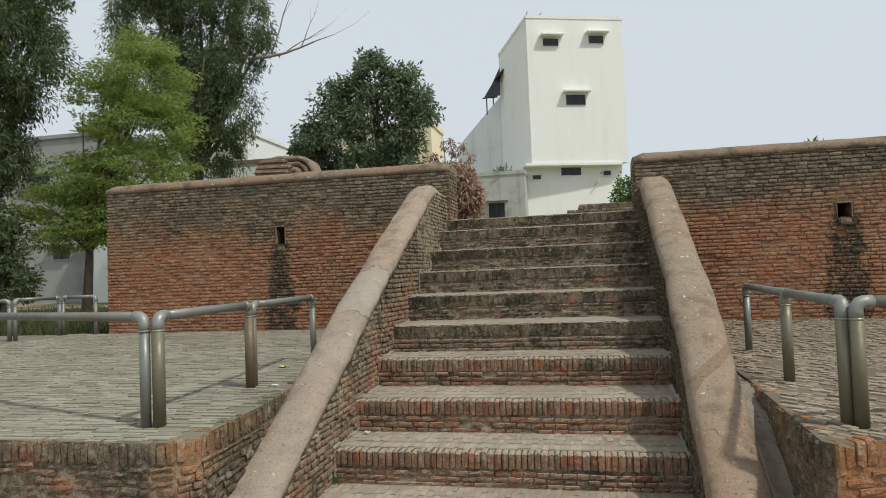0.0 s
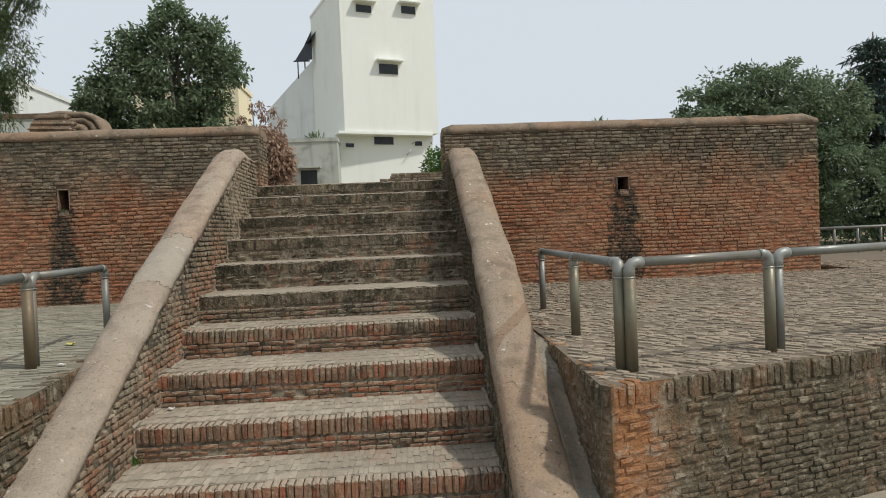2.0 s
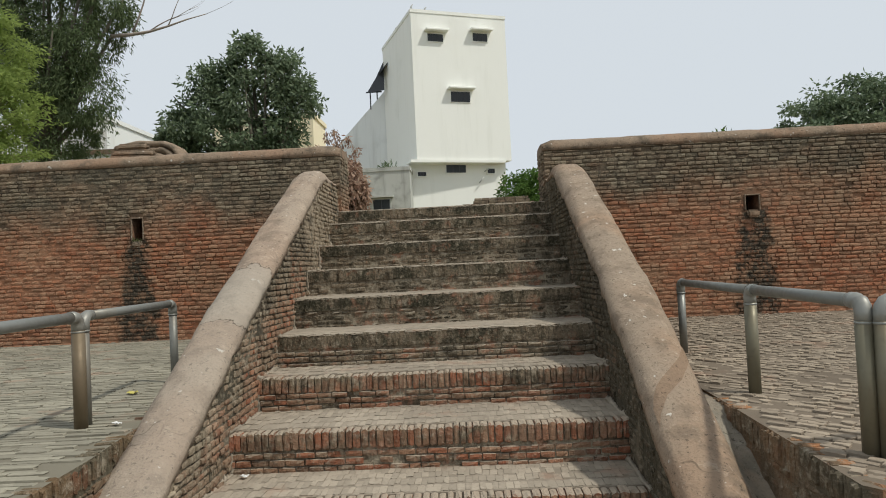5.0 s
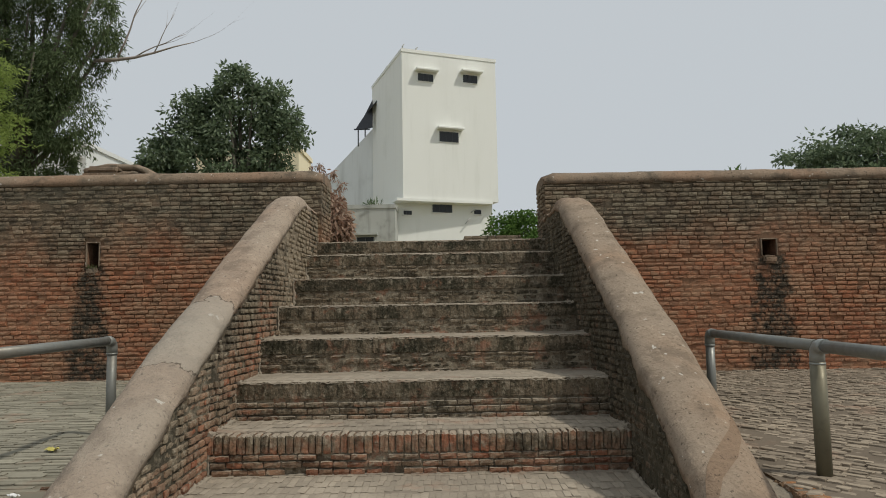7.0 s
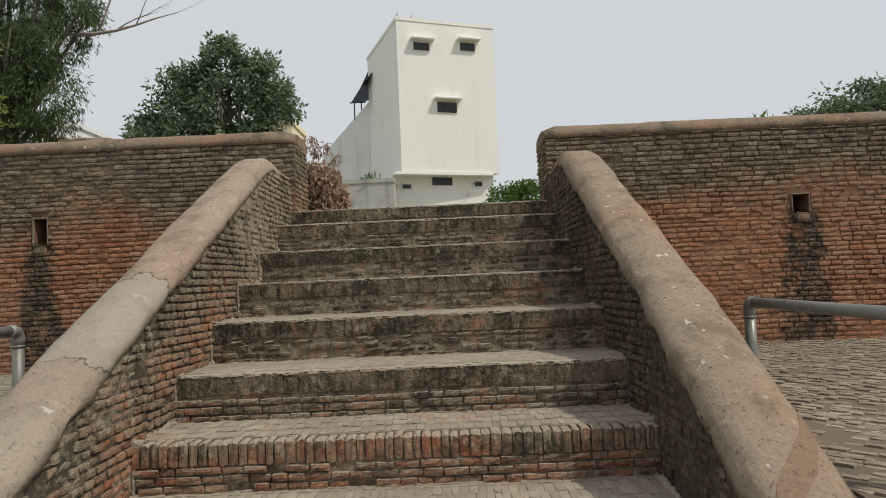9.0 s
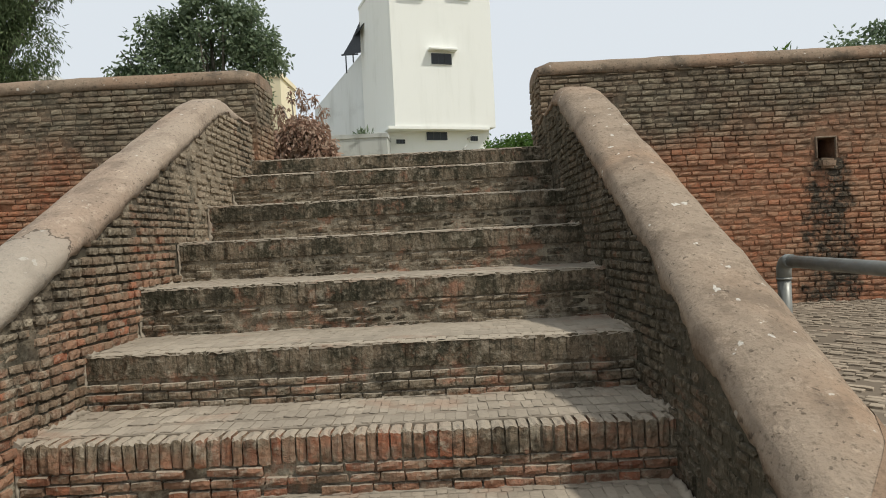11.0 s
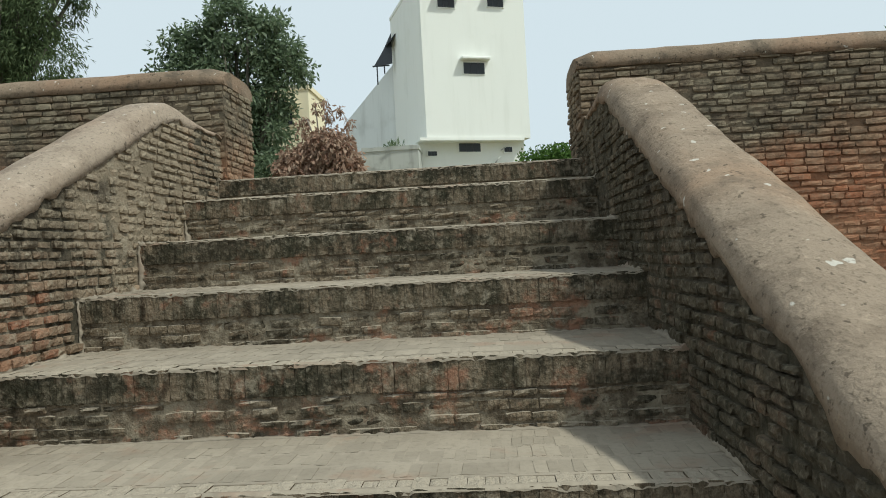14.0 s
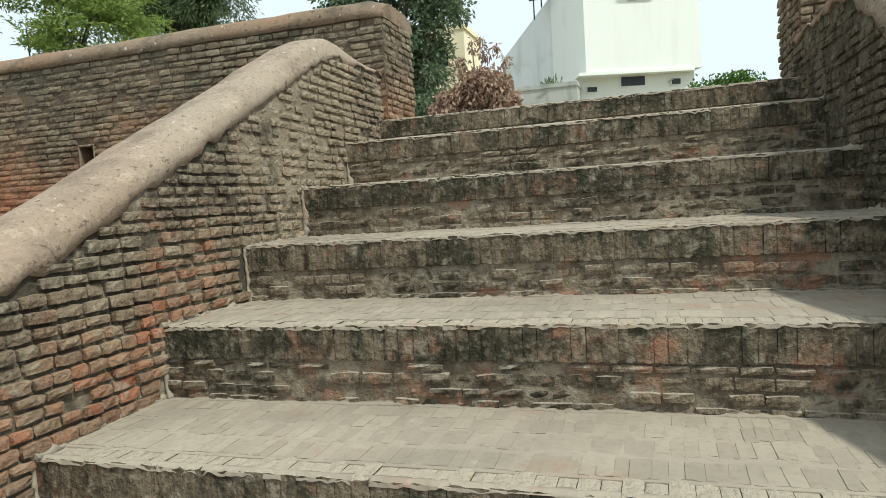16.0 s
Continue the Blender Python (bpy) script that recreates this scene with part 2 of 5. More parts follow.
def paving(name, tint, dark, joint=False, vary=1.0):
    """Dusty brick-on-edge paving."""
    k = Nodes(name)
    r = k.rand()
    fine = k.noise(45, 5, 0.65)
    col = k.mix(k.ramp(r, 0.0, 1.0), tuple(c * (1 - 0.28 * vary) for c in tint), tuple(min(1, c * (1 + 0.12 * vary)) for c in tint))
    col = k.mix(k.ramp(k.noise(1.3, 5, 0.6), 0.42, 0.7, 0.0, 0.6), col, tuple(c * 0.62 for c in tint))
    col = k.mix(k.ramp(k.noise(3.1, 4, 0.6), 0.56, 0.7, 0.0, 0.4), col, (0.31, 0.185, 0.125))
    col = k.mix(k.ramp(k.noise(9, 5, 0.7), 0.55, 0.75, 0.0, 0.5), col, tuple(min(1, c * 1.3) for c in tint))
    col = k.mix(k.ramp(fine, 0.45, 0.75, 0.0, 0.35), col, dark)
    if joint:
        col = k.mix(0.6, col, dark)
    return k.done(col, 0.95, k.bump(fine, 0.5, 0.005), spec=0.12)


def plaster(name, base, warm, dark, cracks=0.0, mend=None):
    """Old lime plaster of the copings: trodden smooth, stained, cracked, with an older grey mend on its lower run."""
    k = Nodes(name)
    fine = k.noise(60, 5, 0.7)
    mid = k.noise(5, 5, 0.6)
    col = k.mix(k.ramp(k.noise(1.2, 4), 0.4, 0.62), base, warm)
    col = k.mix(k.ramp(mid, 0.47, 0.68, 0.0, 0.8), col, dark)
    col = k.mix(k.ramp(k.noise(9, 5, 0.75), 0.60, 0.63, 0.0, 0.45), col, tuple(min(1, c * 1.35) for c in base))
    col = k.mix(k.ramp(k.noise(14, 4, 0.7), 0.62, 0.7, 0.0, 0.6), col, tuple(min(1, c * 1.4) for c in base))
    col = k.mix(k.ramp(k.noise(33, 3, 0.6), 0.62, 0.68, 0.0, 0.7), col, tuple(c * 0.4 for c in dark))
    col = k.mix(k.ramp(k.noise(19, 2, 0.5), 0.70, 0.73, 0.0, 0.8), col, (0.55, 0.52, 0.46))
    col = k.mix(k.ramp(fine, 0.5, 0.72, 0.0, 0.6), col, tuple(c * 0.55 for c in dark))
    col = k.mix(k.ramp(k.noise(24, 5, 0.7), 0.55, 0.72, 0.0, 0.45), col, tuple(min(1, c * 1.25) for c in base))
    line = None
    if mend:
        y = k.math("ADD", k.axis(1), k.math("MULTIPLY", k.math("SUBTRACT", k.noise(4.5, 4, 0.6), 0.5), 0.45))
        low = k.math("MULTIPLY", k.ramp(y, mend[0] - 0.02, mend[0] + 0.02, 0.6, 0.0), k.ramp(y, mend[1] - 0.02, mend[1] + 0.02, 0.45, 1.0))
        col = k.mix(low, col, k.palette(k.noise(7, 5, 0.7), [(0.21, 0.19, 0.155), (0.33, 0.30, 0.25), (0.27, 0.235, 0.19)]))
        gap = k.math("MINIMUM", *[k.math("ABSOLUTE", k.math("SUBTRACT", y, c)) for c in mend])
        line = k.ramp(gap, 0.003, 0.009, 0.75, 0.0)
    if cracks:
        v = k.t.nodes.new("ShaderNodeTexVoronoi")
        v.feature = "DISTANCE_TO_EDGE"
        v.inputs["Scale"].default_value = 2.1
        w = k.t.nodes.new("ShaderNodeVectorMath")
        w.operation = "ADD"
        k.put(w.inputs[0], k.pos)
        bend = k.t.nodes.new("ShaderNodeTexNoise")
        k.put(bend.inputs["Vector"], k.pos)
        bend.inputs["Scale"].default_value = 3.0
        half = k.t.nodes.new("ShaderNodeVectorMath")
        half.operation = "MULTIPLY"
        k.put(half.inputs[0], bend.outputs["Color"])
        half.inputs[1].default_value = (0.4, 0.4, 0.4)
        k.put(w.inputs[1], half.outputs[0])
        k.put(v.inputs["Vector"], w.outputs[0])
        crack = k.math("MULTIPLY", k.ramp(v.outputs["Distance"], 0.003, 0.011, cracks, 0.0), k.ramp(k.noise(1.4, 3), 0.55, 0.63))
        line = k.math("MAXIMUM", line, crack) if line else crack
    if line:
        col = k.mix(line, col, tuple(c * 0.3 for c in dark))
    h = k.math("ADD", k.math("MULTIPLY", fine, 0.6), k.math("ADD", k.math("MULTIPLY", mid, 1.3), k.math("MULTIPLY", k.noise(18, 5, 0.7), 1.2)))
    return k.done(col, 0.92, k.bump(h, 0.75, 0.014), spec=0.12)


def plain_wall(name, base, stain, scale=0.5, amount=0.35):
    """Painted render with rain stains."""
    k = Nodes(name)
    streak = k.noise(1.0, 5, 0.6, stretch=(1.6, 1.6, 0.16))
    col = k.mix(k.ramp(streak, 0.5, 0.75, 0.0, amount), base, stain)
    col = k.mix(k.ramp(k.noise(scale, 5, 0.6), 0.52, 0.72, 0.0, amount), col, stain)
    return k.done(col, 0.85, k.bump(k.noise(30, 3), 0.15, 0.004), spec=0.25)


def leaf(name, a, b, c, glow=0.3, rough=0.75, spec=0.08):
    k = Nodes(name)
    col = k.palette(k.rand(), [a, b, c, a])
    col = k.mix(k.ramp(k.noise(0.8, 2), 0.35, 0.7, 0.0, 0.5), col, b)
    return k.done(col, rough, spec=spec, through_leaf=glow)


def bark(name, base):
    k = Nodes(name)
    g = k.noise(9, 5, 0.6, stretch=(1, 1, 0.2))
    return k.done(k.mix(g, tuple(c * 0.5 for c in base), tuple(c * 1.4 for c in base)), 0.9, k.bump(g, 0.6, 0.02), spec=0.1)


def steel(name, base, rough, rust):
    k = Nodes(name)
    col = k.mix(k.ramp(k.noise(3.0, 4, 0.6, stretch=(1, 1, 0.4)), 0.42, 0.66, 0.0, rust), base, (0.16, 0.12, 0.075))
    col = k.mix(k.ramp(k.noise(30, 4), 0.5, 0.8, 0.0, 0.35), col, tuple(c * 0.55 for c in base))
    return k.done(col, k.ramp(k.noise(12, 4), 0.3, 0.7, rough - 0.08, rough + 0.15), metal=0.4, spec=0.35)


def flat(name, base, rough=0.7, metal=0.0):
    k = Nodes(name)
    col = k.mix(k.ramp(k.noise(14, 4), 0.35, 0.7), tuple(c * 0.8 for c in base), base)
    return k.done(col, rough, metal=metal)


def earth(name):
    k = Nodes(name)
    col = k.mix(k.ramp(k.noise(0.35, 5), 0.42, 0.6), (0.30, 0.235, 0.165), (0.10, 0.125, 0.045))
    col = k.mix(k.ramp(k.noise(5, 5, 0.7), 0.45, 0.7, 0.0, 0.6), col, (0.22, 0.17, 0.115))
    return k.done(col, 0.97, k.bump(k.noise(9, 6), 0.6, 0.03), spec=0.1)


M_WALL, M_WALL_MORTAR = wall_brick("old_wall_brick"), wall_brick("wall_mortar", True)
M_STEP, M_STEP_MORTAR = step_brick("worn_step_brick", dust=0.8), step_brick("step_mortar", True)
M_NOSE = step_brick("lichened_nosing_brick", lichen=0.8, dust=0.97)
M_EDGE = step_brick("terrace_edge_brick", soot=0.13)
M_EDGE_MORTAR = step_brick("terrace_edge_mortar", True, soot=0.13)
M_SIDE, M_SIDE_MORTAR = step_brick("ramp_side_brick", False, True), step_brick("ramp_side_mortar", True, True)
M_TREAD, M_TREAD_JOINT = paving("tread_paving", (0.315, 0.272, 0.212), (0.16, 0.132, 0.098), False, 0.45), paving("tread_dust", (0.31, 0.268, 0.21), (0.17, 0.145, 0.11), False, 0.3)
M_TREAD_LOW, M_TREAD_LOW_JOINT = paving("bare_tread_paving", (0.335, 0.288, 0.225), (0.15, 0.12, 0.088), False, 0.6), paving("bare_tread_joint", (0.26, 0.22, 0.17), (0.13, 0.108, 0.08), False, 0.4)
M_PAVE, M_PAVE_JOINT = paving("terrace_paving", (0.305, 0.252, 0.19), (0.13, 0.10, 0.072), False, 1.0), paving("terrace_joint", (0.22, 0.18, 0.135), (0.10, 0.08, 0.06), True)
M_PALE, M_PALE_JOINT = paving("pale_paving", (0.29, 0.27, 0.21), (0.14, 0.127, 0.095), False, 0.8), paving("pale_joint", (0.25, 0.23, 0.178), (0.16, 0.145, 0.11), True)
M_COPE = plaster("coping_plaster", (0.325, 0.265, 0.205), (0.31, 0.235, 0.175), (0.20, 0.155, 0.118), 0.5, (1.47, 0.75))
M_COPE_WARM = plaster("brown_coping_plaster", (0.28, 0.222, 0.165), (0.29, 0.205, 0.14), (0.17, 0.13, 0.095), 0.5)
M_COPE_TOP = plaster("wall_coping_plaster", (0.235, 0.18, 0.13), (0.26, 0.175, 0.118), (0.10, 0.084, 0.063))
M_CEMENT = plaster("grey_cement", (0.235, 0.215, 0.175), (0.26, 0.21, 0.155), (0.16, 0.145, 0.115))
M_PATCH = plaster("brown_patch", (0.225, 0.16, 0.11), (0.24, 0.165, 0.11), (0.16, 0.115, 0.08))
M_WHITE = plain_wall("white_paint", (0.80, 0.81, 0.76), (0.62, 0.63, 0.57), 0.3, 0.3)
M_WHITE_SIDE = plain_wall("weathered_white_paint", (0.72, 0.74, 0.72), (0.5, 0.51, 0.48), 0.4, 0.5)
M_CREAM = plain_wall("cream_paint", (0.78, 0.70, 0.50), (0.6, 0.53, 0.38), 0.6, 0.4)
M_CONCRETE = plain_wall("stained_concrete", (0.43, 0.44, 0.41), (0.20, 0.20, 0.18), 0.8, 0.7)
M_GREYHOUSE = plain_wall("grey_render", (0.30, 0.315, 0.30), (0.16, 0.165, 0.15), 0.5, 0.6)
M_GLASS = flat("dark_window", (0.035, 0.04, 0.045), 0.25)
M_DARK = flat("dark_hollow", (0.03, 0.026, 0.022), 0.95)
M_SHEET = flat("dark_sheet", (0.06, 0.065, 0.075), 0.6)
M_PIPE = steel("galvanised_pipe", (0.20, 0.205, 0.188), 0.45, 0.45)
M_POST = steel("weathered_post_pipe", (0.165, 0.152, 0.105), 0.5, 0.9)
M_ELBOW = steel("bright_elbow", (0.27, 0.28, 0.262), 0.45, 0.3)
M_EARTH = earth("dusty_earth")
M_BARK = bark("grey_bark", (0.125, 0.115, 0.09))
M_DEAD = bark("bleached_branch", (0.36, 0.31, 0.27))
M_MANGO = leaf("mango_leaf", (0.08, 0.118, 0.066), (0.135, 0.185, 0.10), (0.225, 0.28, 0.17), 0.38, 0.5, 0.35)
M_NEEM = leaf("feathery_leaf", (0.23, 0.30, 0.088), (0.32, 0.40, 0.12), (0.18, 0.25, 0.07), 0.6)
M_GUM = leaf("drooping_leaf", (0.065, 0.095, 0.045), (0.115, 0.155, 0.075), (0.17, 0.21, 0.105), 0.4)
M_DRY = leaf("dry_red_leaf", (0.25, 0.145, 0.105), (0.35, 0.235, 0.17), (0.44, 0.335, 0.255), 0.3)
M_FIR = leaf("dark_needle", (0.045, 0.07, 0.06), (0.07, 0.10, 0.085), (0.095, 0.125, 0.105), 0.2)
M_GRASS = leaf("dull_grass", (0.06, 0.08, 0.03), (0.10, 0.105, 0.05), (0.045, 0.06, 0.022), 0.2)
M_WEED = leaf("weed_leaf", (0.08, 0.15, 0.035), (0.12, 0.2, 0.05), (0.06, 0.12, 0.03), 0.3)

# ---- mesh helpers ----


def mesh_of(name, verts, faces, material, smooth=False):
    me = bpy.data.meshes.new(name)
    me.from_pydata([tuple(v) for v in verts], [], [tuple(f) for f in faces])
    me.materials.append(material)
    if smooth:
        me.polygons.foreach_set("use_smooth", [True] * len(me.polygons))
    me.update()
    return me


def quads_mesh(name, v, material):
    """A mesh of loose quads from an array (n, 4, 3)."""
    n = len(v)
    me = bpy.data.meshes.new(name)
    me.vertices.add(n * 4)
    me.vertices.foreach_set("co", v.reshape(-1))
    me.loops.add(n * 4)
    me.loops.foreach_set("vertex_index", np.arange(n * 4, dtype=np.int32))
    me.polygons.add(n)
    me.polygons.foreach_set("loop_start", np.arange(0, n * 4, 4, dtype=np.int32))
    me.materials.append(material)
    me.update(calc_edges=True)
    return me


def obj(name, me, parent=None, label="", kind="", category=""):
    ob = new(name, me)
    ob.parent = parent
    return tagged(ob, label=label, kind=kind, category=category)


def part(name, bm, material, parent, label=""):
    me = bpy.data.meshes.new(name)
    bm.normal_update()
    bm.to_mesh(me)
    bm.free()
    me.materials.append(material)
    return obj(name, me, parent, label)


def prism_bm(plan, z0, z1):
    """A solid over a plan polygon (counter-clockwise); z0, z1: numbers or one value a corner."""
    bm = bmesh.new()
    n = len(plan)
    lo = z0 if isinstance(z0, (list, tuple)) else [z0] * n
    hi = z1 if isinstance(z1, (list, tuple)) else [z1] * n
    a = [bm.verts.new((*p, z)) for p, z in zip(plan, lo)]
    b = [bm.verts.new((*p, z)) for p, z in zip(plan, hi)]
    bm.faces.new(b)
    bm.faces.new(a[::-1])
    for i in range(n):
        j = (i + 1) % n
        bm.faces.new((a[i], a[j], b[j], b[i]))
    return bm


def box_bm(m, sx, sy, sz, bevel=0.0, cuts=1):
    """A box of that size about the pose m, with rounded edges."""
    bm = bmesh.new()
    bmesh.ops.create_cube(bm, size=1, matrix=Matrix.Diagonal((sx, sy, sz, 1)))
    if bevel:
        bmesh.ops.bevel(bm, geom=bm.edges[:], offset=bevel, segments=cuts, affect="EDGES")
    bm.transform(m)
    return bm


def tube_bm(points, radii, sides=10, bm=None):
    """A tapered tube through points."""
    bm = bm or bmesh.new()
    pts = [Vector(p) for p in points]
    rings = []
    side = Vector((0.31, 0.93, 0.17))
    for i, p in enumerate(pts):
        d = (pts[min(i + 1, len(pts) - 1)] - pts[max(i - 1, 0)]).normalized()
        a = d.cross(side).normalized()
        b = d.cross(a)
        r = radii[i] if isinstance(radii, (list, tuple)) else radii
        rings.append([bm.verts.new(p + (a * math.cos(t) + b * math.sin(t)) * r) for t in (2 * math.pi * s / sides for s in range(sides))])
    for q, w in zip(rings, rings[1:]):
        for s in range(sides):
            f = bm.faces.new((q[s], q[(s + 1) % sides], w[(s + 1) % sides], w[s]))
            f.smooth = True
    bm.faces.new(rings[0][::-1])
    bm.faces.new(rings[-1])
    return bm


# ---- bricks ----
rng = random.Random(7)


def brick_block(seed, rough=0.06, soft=1.0):
    """Unit brick: length x, height y, front towards +z; a pitted front, worn arrises, an uneven outline. Vertices and faces."""
    r = random.Random(seed)
    nx, ny = 4, 3
    ring = [(i, 0) for i in range(nx)] + [(nx - 1, 1)] + [(i, ny - 1) for i in range(nx - 1, -1, -1)] + [(0, 1)]
    v, f = [], []
    front = {}
    for j in range(ny):
        for i in range(nx):
            x, y = i / (nx - 1) - 0.5, j / (ny - 1) - 0.5
            edge = i in (0, nx - 1) or j in (0, ny - 1)
            corner = i in (0, nx - 1) and j in (0, ny - 1)
            x *= 1 - (0.024 + 0.03 * corner) * soft * edge
            y *= 1 - (0.10 + 0.08 * corner) * soft * edge
            front[i, j] = len(v)
            v.append((x + r.uniform(-rough, rough) * 0.6, y + r.uniform(-rough, rough), (r.uniform(-0.07, 0.0) if edge else r.uniform(-0.035, 0.05)) * soft))
    for j in range(ny - 1):
        for i in range(nx - 1):
            f.append((front[i, j], front[i + 1, j], front[i + 1, j + 1], front[i, j + 1]))
    rings = [[front[p] for p in ring]]
    for z, j in ((-0.15, rough), (-1.0, 0.0)):
        row = []
        for i, k in ring:
            corner = i in (0, nx - 1) and k in (0, ny - 1)
            row.append(len(v))
            cut = 1 - 0.06 * soft * corner
            v.append(((i / (nx - 1) - 0.5) * cut + r.uniform(-j, j) * 0.6, (k / (ny - 1) - 0.5) * cut + r.uniform(-j, j) * 0.9, z))
        rings.append(row)
    for p, q in zip(rings, rings[1:]):
        n = len(p)
        for i in range(n):
            f.append((p[i], q[i], q[(i + 1) % n], p[(i + 1) % n]))
    return v, f


BLOCKS = [brick_block(s, 0.06) for s in range(12)] + [brick_block(40 + s, 0.03, 0.35) for s in range(8)]
WORN, FLAT = range(12), range(12, 20)
BLOCK_ARRAYS = [np.array(v) for v, f in BLOCKS]
BLOCK_FACES = np.array(BLOCKS[0][1])
_block_meshes = {}


def block_mesh(i, material):
    key = (i, material.name)
    if key not in _block_meshes:
        _block_meshes[key] = mesh_of("brick", *BLOCKS[i], material)
    return _block_meshes[key]


class Bricks:
    """Gathers the bricks of one piece of the setting: the nearest as objects of their own, the rest joined."""

    def __init__(self, parent, material, limit=300, name="brick", kinds=WORN):
        self.parent, self.material, self.limit, self.name = parent, material, limit, name
        self.items, self.kinds = [], kinds

    def add(self, centre, u, v, n, length, height, depth, near=0.0):
        """centre: middle of the front face; u along, v up, n outwards."""
        self.items.append((near, rng.choice(self.kinds), Vector(centre), Vector(u), Vector(v), Vector(n), length, height, depth))

    def build(self):
        self.items.sort(key=lambda q: q[0])
        rest = []
        for k, (near, i, c, u, v, n, le, he, de) in enumerate(self.items):
            if k < self.limit:
                ob = new(self.name, block_mesh(i, self.material))
                ob.parent = self.parent
                m = Matrix((u * le, v * he, n * de)).transposed().to_4x4()
                m.translation = c
                ob.matrix_basis = m
            else:
                rest.append(BLOCK_ARRAYS[i] @ np.array((u * le, v * he, n * de)) + np.array(c))
        if rest:
            count = len(rest)
            faces = (BLOCK_FACES[None] + (np.arange(count) * len(BLOCKS[0][0]))[:, None, None]).reshape(-1, 4)
            me = mesh_of(self.name + "work", np.concatenate(rest).tolist(), faces.tolist(), self.material)
            obj(self.name + "work", me, self.parent, kind="stuff")


def courses(bricks, origin, u, v, n, width, height, course, length, depth=0.05, proud=0.006, top=None, bottom=None, near=None, gap=0.010, wild=1.0, holes=(), lost=0.0):
    """Running courses over a face from origin, u along and v up. top(s), bottom(s) clip the face; near(point) ranks the bricks."""
    u, v, n, o = Vector(u).normalized(), Vector(v).normalized(), Vector(n).normalized(), Vector(origin)
    h, row = 0.0, 0
    while h < height - 0.012:
        ch = min(course * rng.uniform(0.9, 1.12), height - h)
        s = -rng.uniform(0, length)
        while s < width:
            le = length * rng.uniform(0.72, 1.22)
            a, b = max(s, 0.0), min(s + le, width)
            s += le
            if b - a < 0.035:
                continue
            mid = (a + b) / 2
            wave = 0.009 * wild * noise.noise(o + u * mid * 1.3 + v * h * 2.0)
            lo, hi = h + wave, h + ch + wave
            if top and hi > top(mid) - 0.004:
                hi = top(mid) - 0.004
            if bottom and lo < bottom(mid):
                lo = bottom(mid)
            if hi - lo < 0.022:
                continue
            if rng.random() < lost:
                continue
            for x0, x1, z0, z1 in holes:
                if x0 < b and a < x1 and z0 < hi and lo < z1:
                    if a < x0:
                        b = x0
                    elif b > x1:
                        a = x1
                    else:
                        b = a
            if b - a < 0.03:
                continue
            mid = (a + b) / 2
            p = o + u * mid + v * (lo + hi) / 2
            worn = 0.6 + 1.1 * max(0.0, min(1.0, 0.35 + 1.3 * noise.noise(p * 0.9)))
            p += n * (proud * worn + rng.uniform(-0.005, 0.005) * wild)
            spin = rng.uniform(-0.03, 0.03) * wild
            bricks.add(p, u * math.cos(spin) + v * math.sin(spin), v * math.cos(spin) - u * math.sin(spin), n, b - a - gap * rng.uniform(0.1, 0.9), hi - lo - gap * rng.uniform(0.6, 1.4), depth, near(p) if near else 0.0)
        h += ch
        row += 1


def soldiers(bricks, origin, u, v, n, width, height, pitch, depth=0.06, proud=0.010, near=None, wild=1.0, gap=0.007):
    """A row of bricks on edge, side by side along u."""
    u, v, n, o = Vector(u).normalized(), Vector(v).normalized(), Vector(n).normalized(), Vector(origin)
    s = 0.0
    while s < width - 0.02:
        w = min(pitch * rng.uniform(0.85, 1.2), width - s)
        drop = rng.uniform(0, 0.012) * wild
        p = o + u * (s + w / 2) + v * (height / 2 - drop / 2) + n * (proud + rng.uniform(-0.008, 0.006) * wild)
        bricks.add(p, u, v, n, w - gap * rng.uniform(0.3, 1.7), height - drop, depth, near(p) if near else 0.0)
        s += w

# ---- ground ----
STEPS = [(-0.72, 0.06), (-0.15, 0.30), (0.40, 0.55), (1.03, 0.79), (1.545, 1.045), (2.105, 1.31), (2.66, 1.56), (3.207, 1.815), (3.78, 2.085), (4.33, 2.27)]
GROUND = -0.15
HALF = 1.27


def smooth_step(t):
    t = max(0.0, min(1.0, t))
    return t * t * (3 - 2 * t)


def ground_height(x, y):
    return -0.5 + 1.15 * smooth_step((y - 1.0) / 2.0)


def build_ground():
    ys = [-3000, -600, -120, -40, -15, -6, -2, 0, 1, 1.5, 2, 2.5, 3, 4, 6, 9, 14, 22, 40, 90, 250, 800, 3000]
    xs = [-3000, -700, -200, -70, -35, -22, -14, -8, -4, 0, 4, 8, 14, 22, 35, 70, 200, 700, 3000]
    verts = [(x, y, ground_height(x, y)) for y in ys for x in xs]
    w = len(xs)
    faces = [(j * w + i, j * w + i + 1, (j + 1) * w + i + 1, (j + 1) * w + i) for j in range(len(ys) - 1) for i in range(w - 1)]
    return obj("ground", mesh_of("ground", verts, faces, M_EARTH, True), kind="structure", label="dusty earth with thin dry grass", category="ground")


build_ground()
fore = part("pavement", prism_bm([(-9, -14), (9, -14), (9, 0), (-9, 0)], -0.45, GROUND), M_TREAD_JOINT, None)
tagged(fore, "dusty brick paved forecourt before the steps", "pavement", kind="structure")

# ---- flanking terraces ----
PLAT = 0.715


def plat_z(y):
    return PLAT + 0.012 * (y + 1.5)


